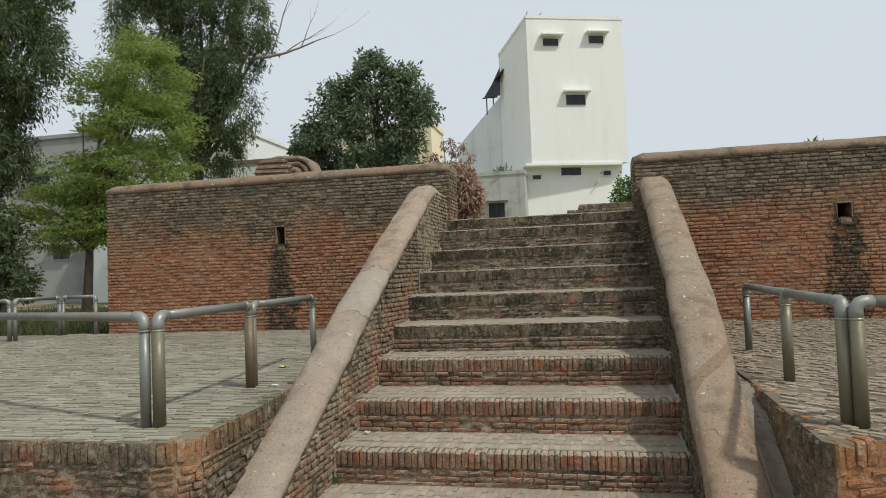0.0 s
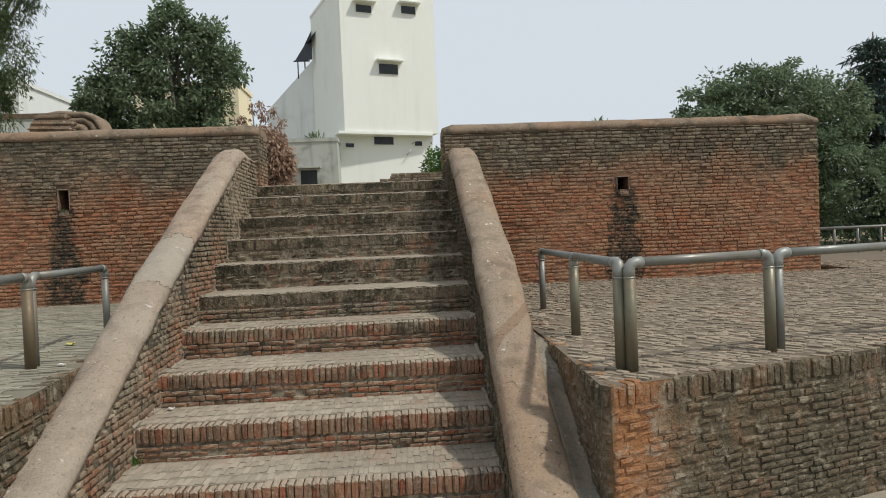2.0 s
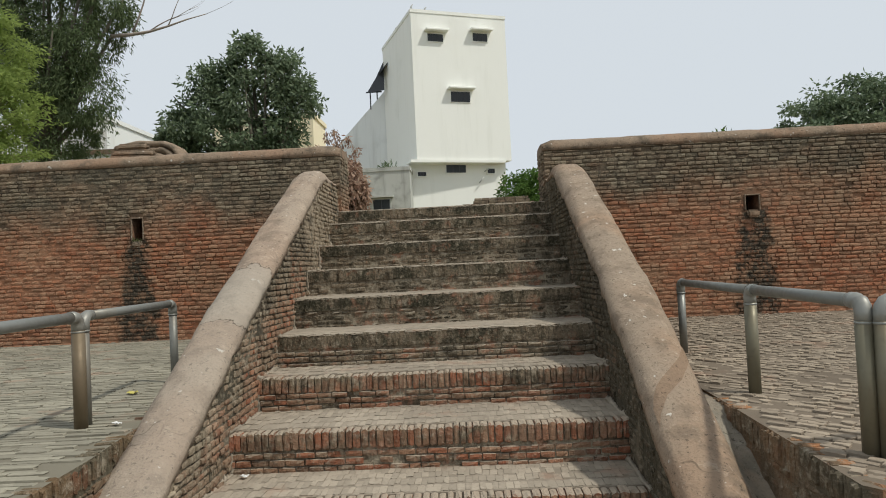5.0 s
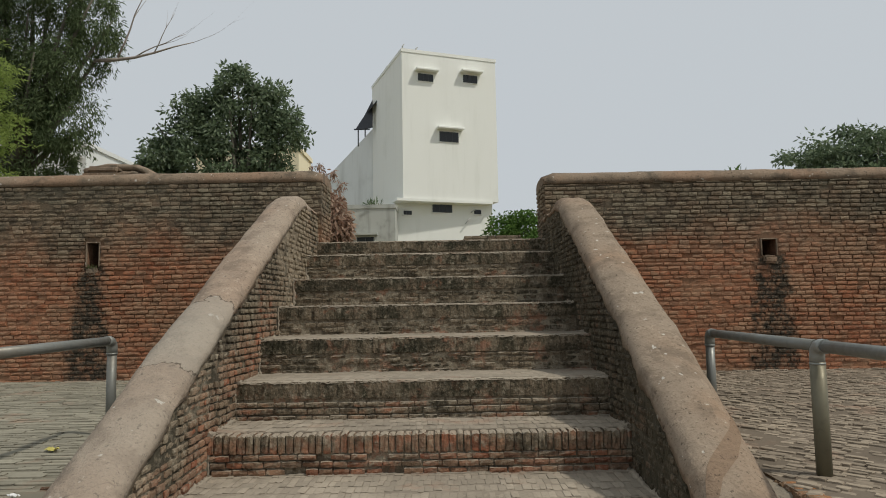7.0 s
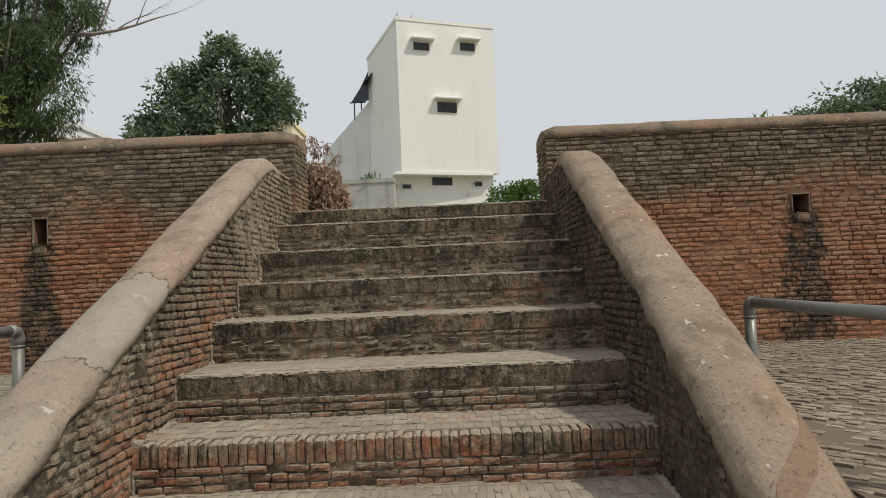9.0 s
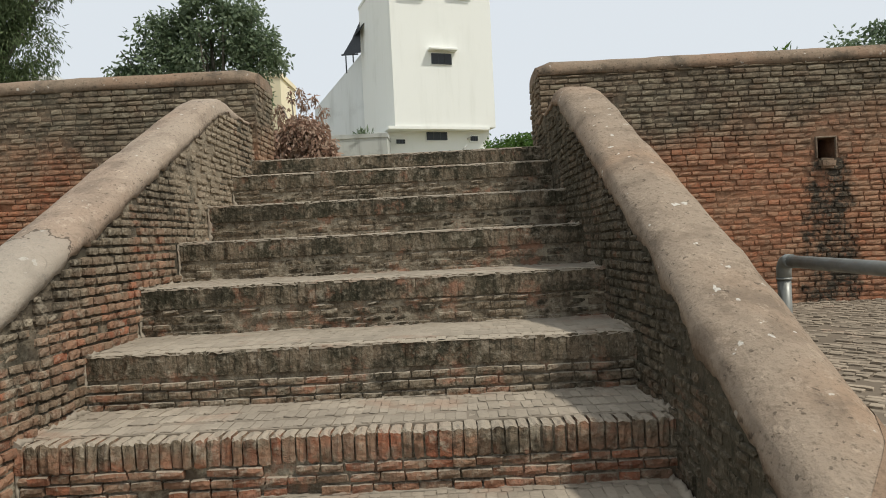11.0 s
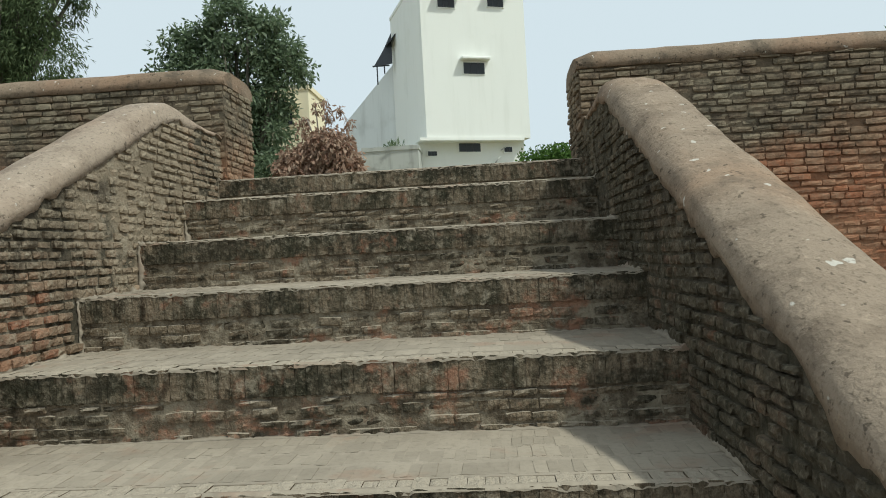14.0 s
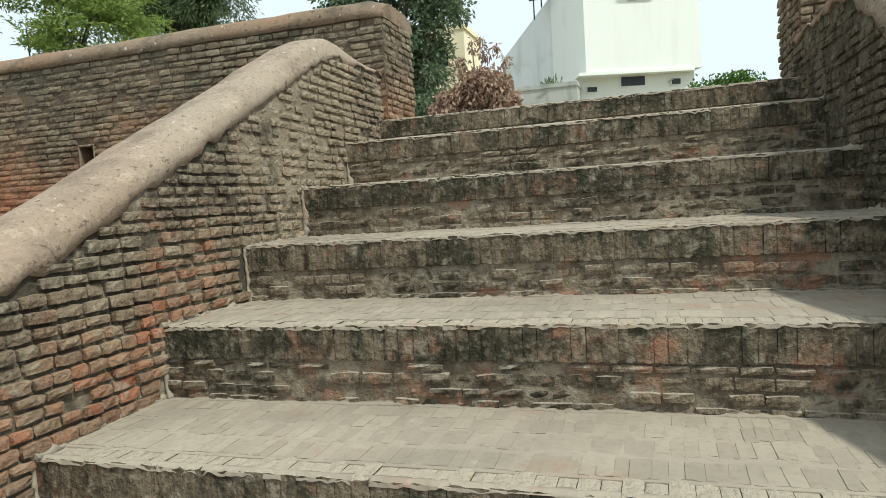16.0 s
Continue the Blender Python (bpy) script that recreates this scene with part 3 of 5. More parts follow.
LEFT_EDGE = [(-1.70, 4.5), (-12.0, 4.5), (-12.0, 0.6), (-6.0, -0.9), (-3.6, -1.42), (-2.62, -1.60), (-1.66, -1.62), (-1.53, -1.58), (-1.46, -1.46), (-1.50, -0.7), (-1.60, 0.1), (-1.70, 0.8)]
RIGHT_EDGE = [(1.66, 4.5), (1.66, 0.2), (1.65, -0.3), (1.62, -1.38), (1.66, -1.43), (3.55, -0.87), (7.0, 0.13), (13.0, 1.9), (13.0, 8.0), (7.2, 8.0), (7.2, 4.5)]


def terrace(name, plan, label, material):
    ob = part(name, prism_bm(plan, -0.48, [plat_z(y) - 0.001 for x, y in plan]), material, None)
    ob.data.materials.append(M_EDGE_MORTAR)
    for f in ob.data.polygons:
        f.material_index = 0 if f.normal.z > 0.5 else 1
    return tagged(ob, label, "terrace", kind="structure")


terrace_left = terrace("terrace_left", LEFT_EDGE, "raised terrace paved with pale dusty bricks on edge", M_PALE_JOINT)
terrace_right = terrace("terrace_right", RIGHT_EDGE, "raised terrace paved with rough brown bricks on edge", M_PAVE_JOINT)


def inside(plan, x, y):
    hit = False
    for (x0, y0), (x1, y1) in zip(plan, plan[1:] + plan[:1]):
        if (y0 > y) != (y1 > y) and x < (x1 - x0) * (y - y0) / (y1 - y0) + x0:
            hit = not hit
    return hit


def pave(parent, material, kinds, plan, x0, x1, y0, y1, tilt, length, pitch, wild):
    """Rows of bricks on edge across a terrace."""
    out = Bricks(parent, material, 300, "paving_brick", kinds)
    ca, sa = math.cos(tilt), math.sin(tilt)
    u, v = Vector((ca, sa, 0.012 * sa)).normalized(), Vector((-sa, ca, 0.012 * ca)).normalized()
    n = u.cross(v)
    q = -12.0
    while q < 12:
        w = pitch * rng.uniform(0.9, 1.12)
        s = -14.0 - rng.uniform(0, length)
        while s < 14:
            le = length * rng.uniform(0.6, 1.3)
            cx, cy = ca * (s + le / 2) - sa * q, sa * (s + le / 2) + ca * q
            bend = 0.03 * noise.noise((cx * 0.5, cy * 0.5, 0.3))
            if x0 < cx < x1 and y0 < cy < y1:
                ends = [(cx + ca * d, cy + sa * d) for d in (-le / 2, le / 2)]
                if all(inside(plan, *e) for e in ends) and rng.random() > 0.011 * wild:
                    low = 0.005 * wild * max(0, noise.noise((cx * 2.2, cy * 2.2, 5.0))) + 0.004 * wild * max(0, noise.noise((cx * 9, cy * 9, 1.0)))
                    out.add((cx, cy + bend, plat_z(cy) + 0.006 - low + rng.uniform(-0.004, 0.004) * wild), u, v, n, le - 0.006, w - 0.007 * rng.uniform(0.6, 1.6), 0.03, cy + abs(cx) * 0.3)
            s += le
        q += w
    out.build()


def edge_bricks(parent, path, z_of, foot, material, limit=300):
    """Nosing of bricks on edge and courses below it along an outline (outside on the right-hand side of travel)."""
    out = Bricks(parent, material, limit)
    for (ax, ay), (bx, by) in zip(path, path[1:]):
        a, b = Vector((ax, ay, 0)), Vector((bx, by, 0))
        u = (b - a).normalized()
        n = Vector((u.y, -u.x, 0))
        width = (b - a).length
        za = z_of((ay + by) / 2)
        rank = lambda p: abs(p.x) + 0.4 * abs(p.y + 1.4) + (0.715 - p.z)
        soldiers(out, a + Vector((0, 0, za - 0.115)), u, (0, 0, 1), n, width, 0.12, 0.046, 0.10, 0.014, rank, 1.6, 0.005)
        courses(out, a + Vector((0, 0, foot)), u, (0, 0, 1), n, width, za - 0.125 - foot, 0.042, 0.115, 0.09, 0.009, near=rank, wild=1.6, lost=0.04, gap=0.008)
    out.build()


# ---- the two high walls ----
WALL_Y, WALL_T, TOP_L, TOP_R = 4.42, 0.56, 3.02, 2.94


def high_wall(name, x0, x1, top, spout, label):
    """Brick wall with a rounded plaster coping and one square spout hole."""
    s0, s1, z0, z1 = spout
    foot = 0.3
    bm = bmesh.new()
    back = WALL_Y + WALL_T
    xs, zs = [x0, s0, s1, x1], [foot, z0, z1, top]
    grid = [[bm.verts.new((x, WALL_Y, z)) for x in xs] for z in zs]
    rear = [[bm.verts.new((x, back, z)) for x in xs] for z in zs]
    inner = [[bm.verts.new((x, WALL_Y + 0.50, z)) for x in (s0, s1)] for z in (z0, z1)]
    for j in range(3):
        for i in range(3):
            bm.faces.new((rear[j][i + 1], rear[j][i], rear[j + 1][i], rear[j + 1][i + 1]))
            if (i, j) != (1, 1):
                bm.faces.new((grid[j][i], grid[j][i + 1], grid[j + 1][i + 1], grid[j + 1][i]))
    for j in range(3):
        bm.faces.new((rear[j][0], grid[j][0], grid[j + 1][0], rear[j + 1][0]))
        bm.faces.new((grid[j][3], rear[j][3], rear[j + 1][3], grid[j + 1][3]))
        bm.faces.new((grid[3][j], grid[3][j + 1], rear[3][j + 1], rear[3][j]))
        bm.faces.new((rear[0][j], rear[0][j + 1], grid[0][j + 1], grid[0][j]))
    g = [grid[1][1], grid[1][2], grid[2][2], grid[2][1]]
    q = [inner[0][0], inner[0][1], inner[1][1], inner[1][0]]
    for i in range(4):
        bm.faces.new((g[(i + 1) % 4], g[i], q[i], q[(i + 1) % 4]))
    bm.faces.new(q)
    ob = part(name, bm, M_WALL_MORTAR, None)
    tagged(ob, label, "wall", kind="structure")
    # coping: a long rounded roll, slightly wavy
    bm = bmesh.new()
    rings = []
    n = int((x1 - x0) / 0.12)
    for i in range(n + 1):
        x = x0 + (x1 - x0) * i / n
        end = min(x - x0, x1 - x)
        fall = 0.05 * max(0.0, 1 - end / 0.12) ** 2
        ring = []
        for k in range(11):
            a = math.pi * k / 10
            wob = 0.012 * noise.noise((x * 2.1, k * 0.6, top)) + 0.008 * noise.noise((x * 7, k, 3.0))
            yy = (WALL_Y + WALL_T / 2) - math.copysign(abs(math.cos(a)) ** 0.6, math.cos(a)) * (WALL_T / 2 + 0.018 + wob)
            zz = top - 0.045 + (0.155 - fall) * math.sin(a) ** 0.75 + wob
            ring.append(bm.verts.new((x + (0.015 if i == n else -0.015 if i == 0 else 0), yy, zz)))
        rings.append(ring)
    for p, r in zip(rings, rings[1:]):
        for k in range(10):
            bm.faces.new((p[k], r[k], r[k + 1], p[k + 1])).smooth = True
        bm.faces.new((p[10], r[10], r[0], p[0]))
    bm.faces.new(rings[0])
    bm.faces.new(rings[-1][::-1])
    part("coping", bm, M_COPE_TOP, ob, "weathered brown plaster coping with rounded top")
    # plastered rim of the spout
    for px, pz, sx, sz in (((s0 + s1) / 2, z1 + 0.006, s1 - s0 + 0.03, 0.014), (s0 - 0.008, (z0 + z1) / 2, 0.014, z1 - z0), (s1 + 0.008, (z0 + z1) / 2, 0.014, z1 - z0)):
        part("spout_rim", box_bm(Matrix.Translation((px, WALL_Y + 0.004, pz)), sx, 0.05, sz, 0.004), M_COPE_TOP, ob, "crumbling plaster rim")
    # broken lip of plaster under the spout
    bm = box_bm(Matrix.Translation(((s0 + s1) / 2, WALL_Y - 0.012, z0 - 0.045)), s1 - s0 - 0.01, 0.07, 0.09, 0.02, 2)
    for v in bm.verts:
        v.co += Vector((0.012 * noise.noise(v.co * 21), 0.01 * noise.noise(v.co * 17), 0.02 * noise.noise(v.co * 13)))
    part("spout_lip", bm, M_COPE_TOP, ob, "crumbling plaster lip")
    return ob


SPOUT_L, SPOUT_R = (-3.86, -3.73, 2.05, 2.32), (3.69, 3.845, 2.045, 2.225)
wall_left = high_wall("wall_left", -6.75, -1.23, TOP_L, SPOUT_L, "old red brick wall, blackened near its top")
wall_right = high_wall("wall_right", 1.29, 6.62, TOP_R, SPOUT_R, "old red brick wall with a square spout hole")


def wall_bricks(ob, x0, x1, top, spout, end_x, end_n):
    out = Bricks(ob, M_WALL, 300)
    foot = 0.62
    s0, s1, z0, z1 = spout
    rank = lambda p: abs(p.x) + 0.8 * abs(p.z - 2.0)
    courses(out, (x0, WALL_Y, foot), (1, 0, 0), (0, 0, 1), (0, -1, 0), x1 - x0, top - 0.04 - foot, 0.049, 0.122, 0.07, 0.014, near=rank, gap=0.011, wild=1.5, lost=0.015, holes=[(s0 - x0 - 0.025, s1 - x0 + 0.025, z0 - foot - 0.03, z1 - foot + 0.02)])
    u = (0, 1, 0) if end_n > 0 else (0, -1, 0)
    y0 = WALL_Y if end_n > 0 else WALL_Y + WALL_T
    courses(out, (end_x, y0, 2.0), u, (0, 0, 1), (end_n, 0, 0), WALL_T, top - 0.04 - 2.0, 0.050, 0.115, 0.07, 0.013, near=rank, gap=0.011, wild=1.4)
    out.build()


# ---- upper court behind the walls ----
court = part("upper_court", prism_bm([(-6.7, 4.9), (-1.27, 4.9), (-1.27, 4.45), (1.35, 4.45), (1.35, 4.9), (6.6, 4.9), (6.6, 12.0), (-6.7, 12.0)], 0.2, 2.25), M_TREAD_JOINT, None)
tagged(court, "paved upper court behind the walls", "court", kind="structure")
for name, xa, xb in (("wall_return_left", -6.75, -6.35), ("wall_return_right", 6.22, 6.62)):
    tagged(part(name, prism_bm([(xa, WALL_Y + WALL_T), (xb, WALL_Y + WALL_T), (xb, 12.0), (xa, 12.0)], 0.3, 2.6), M_WALL_MORTAR, None), "plain old brick return wall", "wall", kind="structure")

# ---- the ramp-like balustrades beside the steps ----


def ramp_line(side, y):
    """Height of the lower edge of the coping on the inner face."""
    if side < 0:
        return min(0.83 + 0.5 * (y - 0.11), 2.60)
    return min(0.80 + 0.5 * (y - 0.05), 2.50)


def ramp_inner(side, y):
    """Distance of the inner face from the middle of the steps: the foot closes in a little."""
    reach = max(0.0, min(1.0, (RAMP_BEND - y) / (RAMP_BEND + 1.95)))
    return HALF - (0.07 if side < 0 else 0.12) * reach


def ramp_width(side, y):
    if side < 0:
        return 0.32 + 0.10 * smooth_step((-0.5 - y) / 1.0)
    return 0.33 - 0.01 * smooth_step((1.6 - y) / 2.4)


RAMP_BEND = 1.2
RAMP_FOOT, RAMP_HEAD = -1.95, 4.5


def balustrade(side):
    name = "balustrade_left" if side < 0 else "balustrade_right"
    peak = 3.65 if side < 0 else 3.45
    ys = [RAMP_FOOT + (RAMP_HEAD - RAMP_FOOT) * i / 70 for i in range(71)]
    # brick core
    bm = bmesh.new()
    rows = []
    for y in ys:
        z = max(ramp_line(side, y), GROUND - 0.1)
        w = ramp_width(side, y)
        ix = ramp_inner(side, y)
        rows.append([bm.verts.new((side * a, y, b)) for a, b in ((ix, -0.4), (ix, z), (ix + w, z - 0.03), (ix + w, -0.4))])
    for p, q in zip(rows, rows[1:]):
        for k in range(4):
            bm.faces.new((p[k], p[(k + 1) % 4], q[(k + 1) % 4], q[k]))
    bm.faces.new(rows[0])
    bm.faces.new(rows[-1][::-1])
    bmesh.ops.recalc_face_normals(bm, faces=bm.faces[:])
    ob = part(name, bm, M_SIDE_MORTAR, None)
    tagged(ob, "sloping brick balustrade with thick rounded plaster coping", "balustrade", kind="structure")
    # coping
    bm = bmesh.new()
    rows = []
    fine = 260
    for i in range(fine + 1):
        y = RAMP_FOOT + (RAMP_HEAD - RAMP_FOOT) * i / fine
        soft = sum(ramp_line(side, y + d) for d in (-0.16, -0.08, 0, 0.08, 0.16)) / 5
        w = ramp_width(side, y)
        ring = []
        for k in range(15):
            a = math.pi * k / 14
            c, s = math.cos(a), math.sin(a)
            wob = 0.012 * noise.noise((y * 1.7, k * 0.35, 9.0 * side)) + 0.006 * noise.noise((y * 6, k * 0.8, 4.0 * side))
            across = ramp_inner(side, y) + w / 2 - math.copysign(abs(c) ** 0.75, c) * (w / 2 + 0.012 + wob)
            ragged = (0.045 * noise.noise((y * 5.0, 1.0, 2.0 * side)) + 0.03 * noise.noise((y * 16.0, 4.0, 2.0 * side))) if k == 0 else 0.0
            ring.append(bm.verts.new((side * across, y, soft - 0.025 + ragged + (0.14 - 0.085 * smooth_step((y - peak - 0.1) / 0.5)) * s ** 0.8 - 0.02 * (k / 14) + wob)))
        rows.append(ring)
    for p, q in zip(rows, rows[1:]):
        for k in range(14):
            bm.faces.new((p[k], p[k + 1], q[k + 1], q[k])).smooth = True
        bm.faces.new((p[14], p[0], q[0], q[14]))
    bm.faces.new(rows[0])
    bm.faces.new(rows[-1][::-1])
    bmesh.ops.recalc_face_normals(bm, faces=bm.faces[:])
    part("coping", bm, M_COPE if side < 0 else M_COPE_WARM, ob, "pale plaster coping, cracked and rounded")
    return ob


balustrade_left = balustrade(-1)
balustrade_right = balustrade(1)


def balustrade_bricks(ob, side):
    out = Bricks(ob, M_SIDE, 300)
    edges = [(y, z) for y, z in STEPS]

    def floor_at(y):
        z = GROUND
        for yy, zz in edges:
            if y > yy:
                z = zz
        return z

    for y0, y1 in ((RAMP_FOOT, RAMP_BEND), (RAMP_BEND, RAMP_HEAD)):
        a, b = [Vector((side * ramp_inner(side, y), y, 0)) for y in ((y0, y1) if side < 0 else (y1, y0))]
        u = (b - a).normalized()
        n = Vector((-side, 0, 0)) if y0 > 0 else Vector((u.y, -u.x, 0))
        y_of = lambda s: a.y + u.y * s
        courses(out, a, u, (0, 0, 1), n, (b - a).length, 2.7, 0.045, 0.09, 0.07, 0.011, top=lambda s: ramp_line(side, y_of(s)) - 0.03, bottom=lambda s: floor_at(y_of(s)) - 0.02, near=lambda p: abs(p.y - 1.8), wild=1.7, lost=0.04, gap=0.012)
    out.build()


# ---- the steps ----


def step_body(i):
    y, z = STEPS[i]
    base = STEPS[i - 1][1] if i else GROUND
    back = STEPS[i + 1][0] + 0.05 if i + 1 < len(STEPS) else 4.95
    half = HALF + 0.06
    ob = part("step_%d" % (i + 1), prism_bm([(-half, y + 0.02), (half, y + 0.02), (half, back), (-half, back)], base - 0.12, z - 0.014), M_STEP_MORTAR, None)
    return tagged(ob, "worn brick step with a dark weathered nosing" if i > 4 else "worn brick step with red bricks set on edge", "step", kind="structure")


step_objects = [step_body(i) for i in range(len(STEPS))]


def step_bricks(i):
    ob = step_objects[i]
    y, z = STEPS[i]
    base = STEPS[i - 1][1] if i else GROUND
    out = Bricks(ob, M_STEP, 400)
    half = HALF + 0.0
    wear = 1.2 if i < 5 else 1.7
    nose = Bricks(ob, M_STEP if i < 4 else M_NOSE, 400, "nosing_brick", WORN if i < 4 else FLAT)
    soldiers(nose, (-half, y + 0.02, z - 0.115), (1, 0, 0), (0, 0, 1), (0, -1, 0), 2 * half, 0.119, 0.046, 0.10, 0.022 if i < 4 else 0.014, wild=0.9 if i < 4 else 0.35, gap=0.006 if i < 4 else 0.0008)
    courses(out, (-half, y + 0.02, base - 0.01), (1, 0, 0), (0, 0, 1), (0, -1, 0), 2 * half, z - 0.118 - base + 0.01, 0.043, 0.105, 0.07, 0.014 if i < 5 else 0.006, gap=0.010 if i < 5 else 0.009, wild=wear, lost=0.04)
    out.build()
    nose.build()
    if i > 3:
        # pale arris, worn round and broken where the bricks chip
        bm = bmesh.new()
        rows = []
        for s in range(401):
            lx = -half + 2 * half * s / 400
            chip = noise.noise((lx * 24, i * 5.3, 2.4)) + 0.6 * noise.noise((lx * 61, i * 2.3, 6.4))
            dip = noise.noise((lx * 5, i * 3.1, 0.4))
            back_in = 0.007 * max(0.0, chip) + 0.004 * dip
            drop = max(0.0015, 0.007 + 0.010 * chip + 0.006 * dip)
            rows.append([bm.verts.new(c) for c in ((lx, y + 0.046, z - 0.001), (lx, y + 0.020 + back_in, z + 0.0048 + 0.0015 * dip), (lx, y + 0.006 + back_in, z - 0.003), (lx, y + 0.004 + back_in * 0.6, z - 0.003 - drop), (lx, y + 0.046, z - 0.02))])
        for p, q in zip(rows, rows[1:]):
            for c in range(5):
                bm.faces.new((p[c], p[(c + 1) % 5], q[(c + 1) % 5], q[c])).smooth = c < 2
        bm.faces.new(rows[0])
        bm.faces.new(rows[-1][::-1])
        bmesh.ops.recalc_face_normals(bm, faces=bm.faces[:])
        part("worn_arris", bm, M_TREAD, ob)
    # tread: bricks on edge in rows, dusty and nearly flush
    back_y = STEPS[i + 1][0] + 0.03 if i + 1 < len(STEPS) else 4.9
    part("tread_bed", prism_bm([(-half - 0.03, y + 0.092), (half + 0.03, y + 0.092), (half + 0.03, back_y), (-half - 0.03, back_y)], z - 0.03, z + (0.0026 if i > 3 else 0.0)), M_TREAD_JOINT if i > 3 else M_TREAD_LOW_JOINT, ob)
    top = Bricks(ob, M_TREAD if i > 3 else M_TREAD_LOW, 300 if i < 5 else 0, "tread_brick", FLAT if i > 3 else WORN)
    back = STEPS[i + 1][0] if i + 1 < len(STEPS) else 4.85
    yy = y + 0.103
    while yy < back - 0.02:
        d = min(0.118 * rng.uniform(0.95, 1.05), back - yy)
        s = -half - rng.uniform(0, 0.04)
        while s < half - 0.01:
            w = 0.041 * rng.uniform(0.75, 1.25)
            a, b = max(s, -half), min(s + w, half)
            s += w
            if b - a > 0.015:
                sag = (0.0022 if i > 3 else 0.004) * max(0.0, noise.noise((a * 1.6, yy * 2.2, i * 1.7)))
                jolt = rng.uniform(-0.0012, 0.0012) if i > 3 else rng.uniform(-0.003, 0.003)
                slip = rng.uniform(0.0, 0.04) if yy > y + 0.12 and yy + d < back - 0.05 else 0.0
                spin = rng.uniform(-0.05, 0.05)
                top.add(((a + b) / 2, yy + d / 2 + slip, z + 0.0042 - sag + jolt), (math.cos(spin), math.sin(spin), 0), (-math.sin(spin), math.cos(spin), 0), (0, 0, 1), b - a - 0.001, d * rng.uniform(0.86, 1.0) - 0.002, 0.011, yy)
        yy += d
    top.build()

# ---- dust and mortar caked into the corners of the steps ----


def caked(name, parent, start, along, length, up, out, high, deep, seed):
    """A ragged three-cornered fillet in the corner between two faces, from start along a line."""
    bm = bmesh.new()
    along, up, out, start = Vector(along), Vector(up), Vector(out), Vector(start)
    n = max(8, int(length / 0.012))
    rows = []
    for i in range(n + 1):
        s = length * i / n
        a = 0.5 + 0.7 * noise.noise((s * 5.0, seed, 0.2)) + 0.5 * noise.noise((s * 41.0, seed, 3.1))
        b = 0.5 + 0.7 * noise.noise((s * 4.0, seed, 7.2)) + 0.5 * noise.noise((s * 37.0, seed, 5.1))
        h, d = high * max(0.04, a - 0.25), deep * max(0.04, b - 0.2)
        p = start + along * s
        rows.append([bm.verts.new(p + q) for q in (up * h - out * 0.012, up * h * 0.45 + out * d * 0.3, out * d - up * 0.003, -up * 0.012 - out * 0.012)])
    for p, q in zip(rows, rows[1:]):
        for c in range(4):
            bm.faces.new((p[c], p[(c + 1) % 4], q[(c + 1) % 4], q[c])).smooth = c < 2
    bm.faces.new(rows[0])
    bm.faces.new(rows[-1][::-1])
    bmesh.ops.recalc_face_normals(bm, faces=bm.faces[:])
    part(name, bm, M_TREAD_JOINT, parent, "pale caked dust")


def step_corners(i):
    ob = step_objects[i]
    y, z = STEPS[i]
    base = STEPS[i - 1][1]
    if i > 2:
        caked("dust_fillet", ob, (-HALF, y + 0.006, base + 0.004), (1, 0, 0), 2 * HALF, (0, 0, 1), (0, -1, 0), 0.017, 0.028, i * 3.3)
    back = STEPS[i + 1][0] if i + 1 < len(STEPS) else 4.4
    caked("mortar_fillet", ob, (-ramp_inner(-1, y) + 0.008, y, z + 0.004), (0, 1, 0), back - y, (0, 0, 1), (1, 0, 0), 0.065, 0.04, i * 5.1)
    caked("mortar_fillet", ob, (-ramp_inner(-1, y) + 0.008, y + 0.006, base), (0, 0, 1), z - base - 0.01, (1, 0, 0), (0, -1, 0), 0.04, 0.02, i * 7.7)
    caked("mortar_fillet", ob, (ramp_inner(1, y) - 0.008, y, z + 0.004), (0, 1, 0), back - y, (0, 0, 1), (-1, 0, 0), 0.05, 0.03, i * 9.1)


for i in range(1, len(STEPS)):
    step_corners(i)

# ---- cement fillet and brown smear beside the balustrade ----


def cement_fillet():
    bm = bmesh.new()
    rows = []
    for i in range(26):
        y = -1.9 + 2.7 * i / 25
        x0 = ramp_inner(1, y) + ramp_width(1, y) - 0.03
        z = sum(ramp_line(1, y + d) for d in (-0.1, 0, 0.1)) / 3
        rows.append([bm.verts.new((x0 + (1.68 - x0) * t, y, min(z + 0.06 - 0.10 * math.sin(t * 2.4), plat_z(y) - 0.014) + 0.012 * noise.noise((y * 4, t * 3, 1)))) for t in (0, 0.25, 0.5, 0.75, 1.0)])
        rows[-1] += [bm.verts.new((1.68, y, -0.4)), bm.verts.new((x0, y, -0.4))]
    for p, q in zip(rows, rows[1:]):
        for k in range(7):
            bm.faces.new((p[k], p[(k + 1) % 7], q[(k + 1) % 7], q[k])).smooth = k < 4
    bm.faces.new(rows[0][::-1])
    bm.faces.new(rows[-1])
    bmesh.ops.recalc_face_normals(bm, faces=bm.faces[:])
    part("cement_fillet", bm, M_CEMENT, balustrade_right, "smooth grey cement fill")


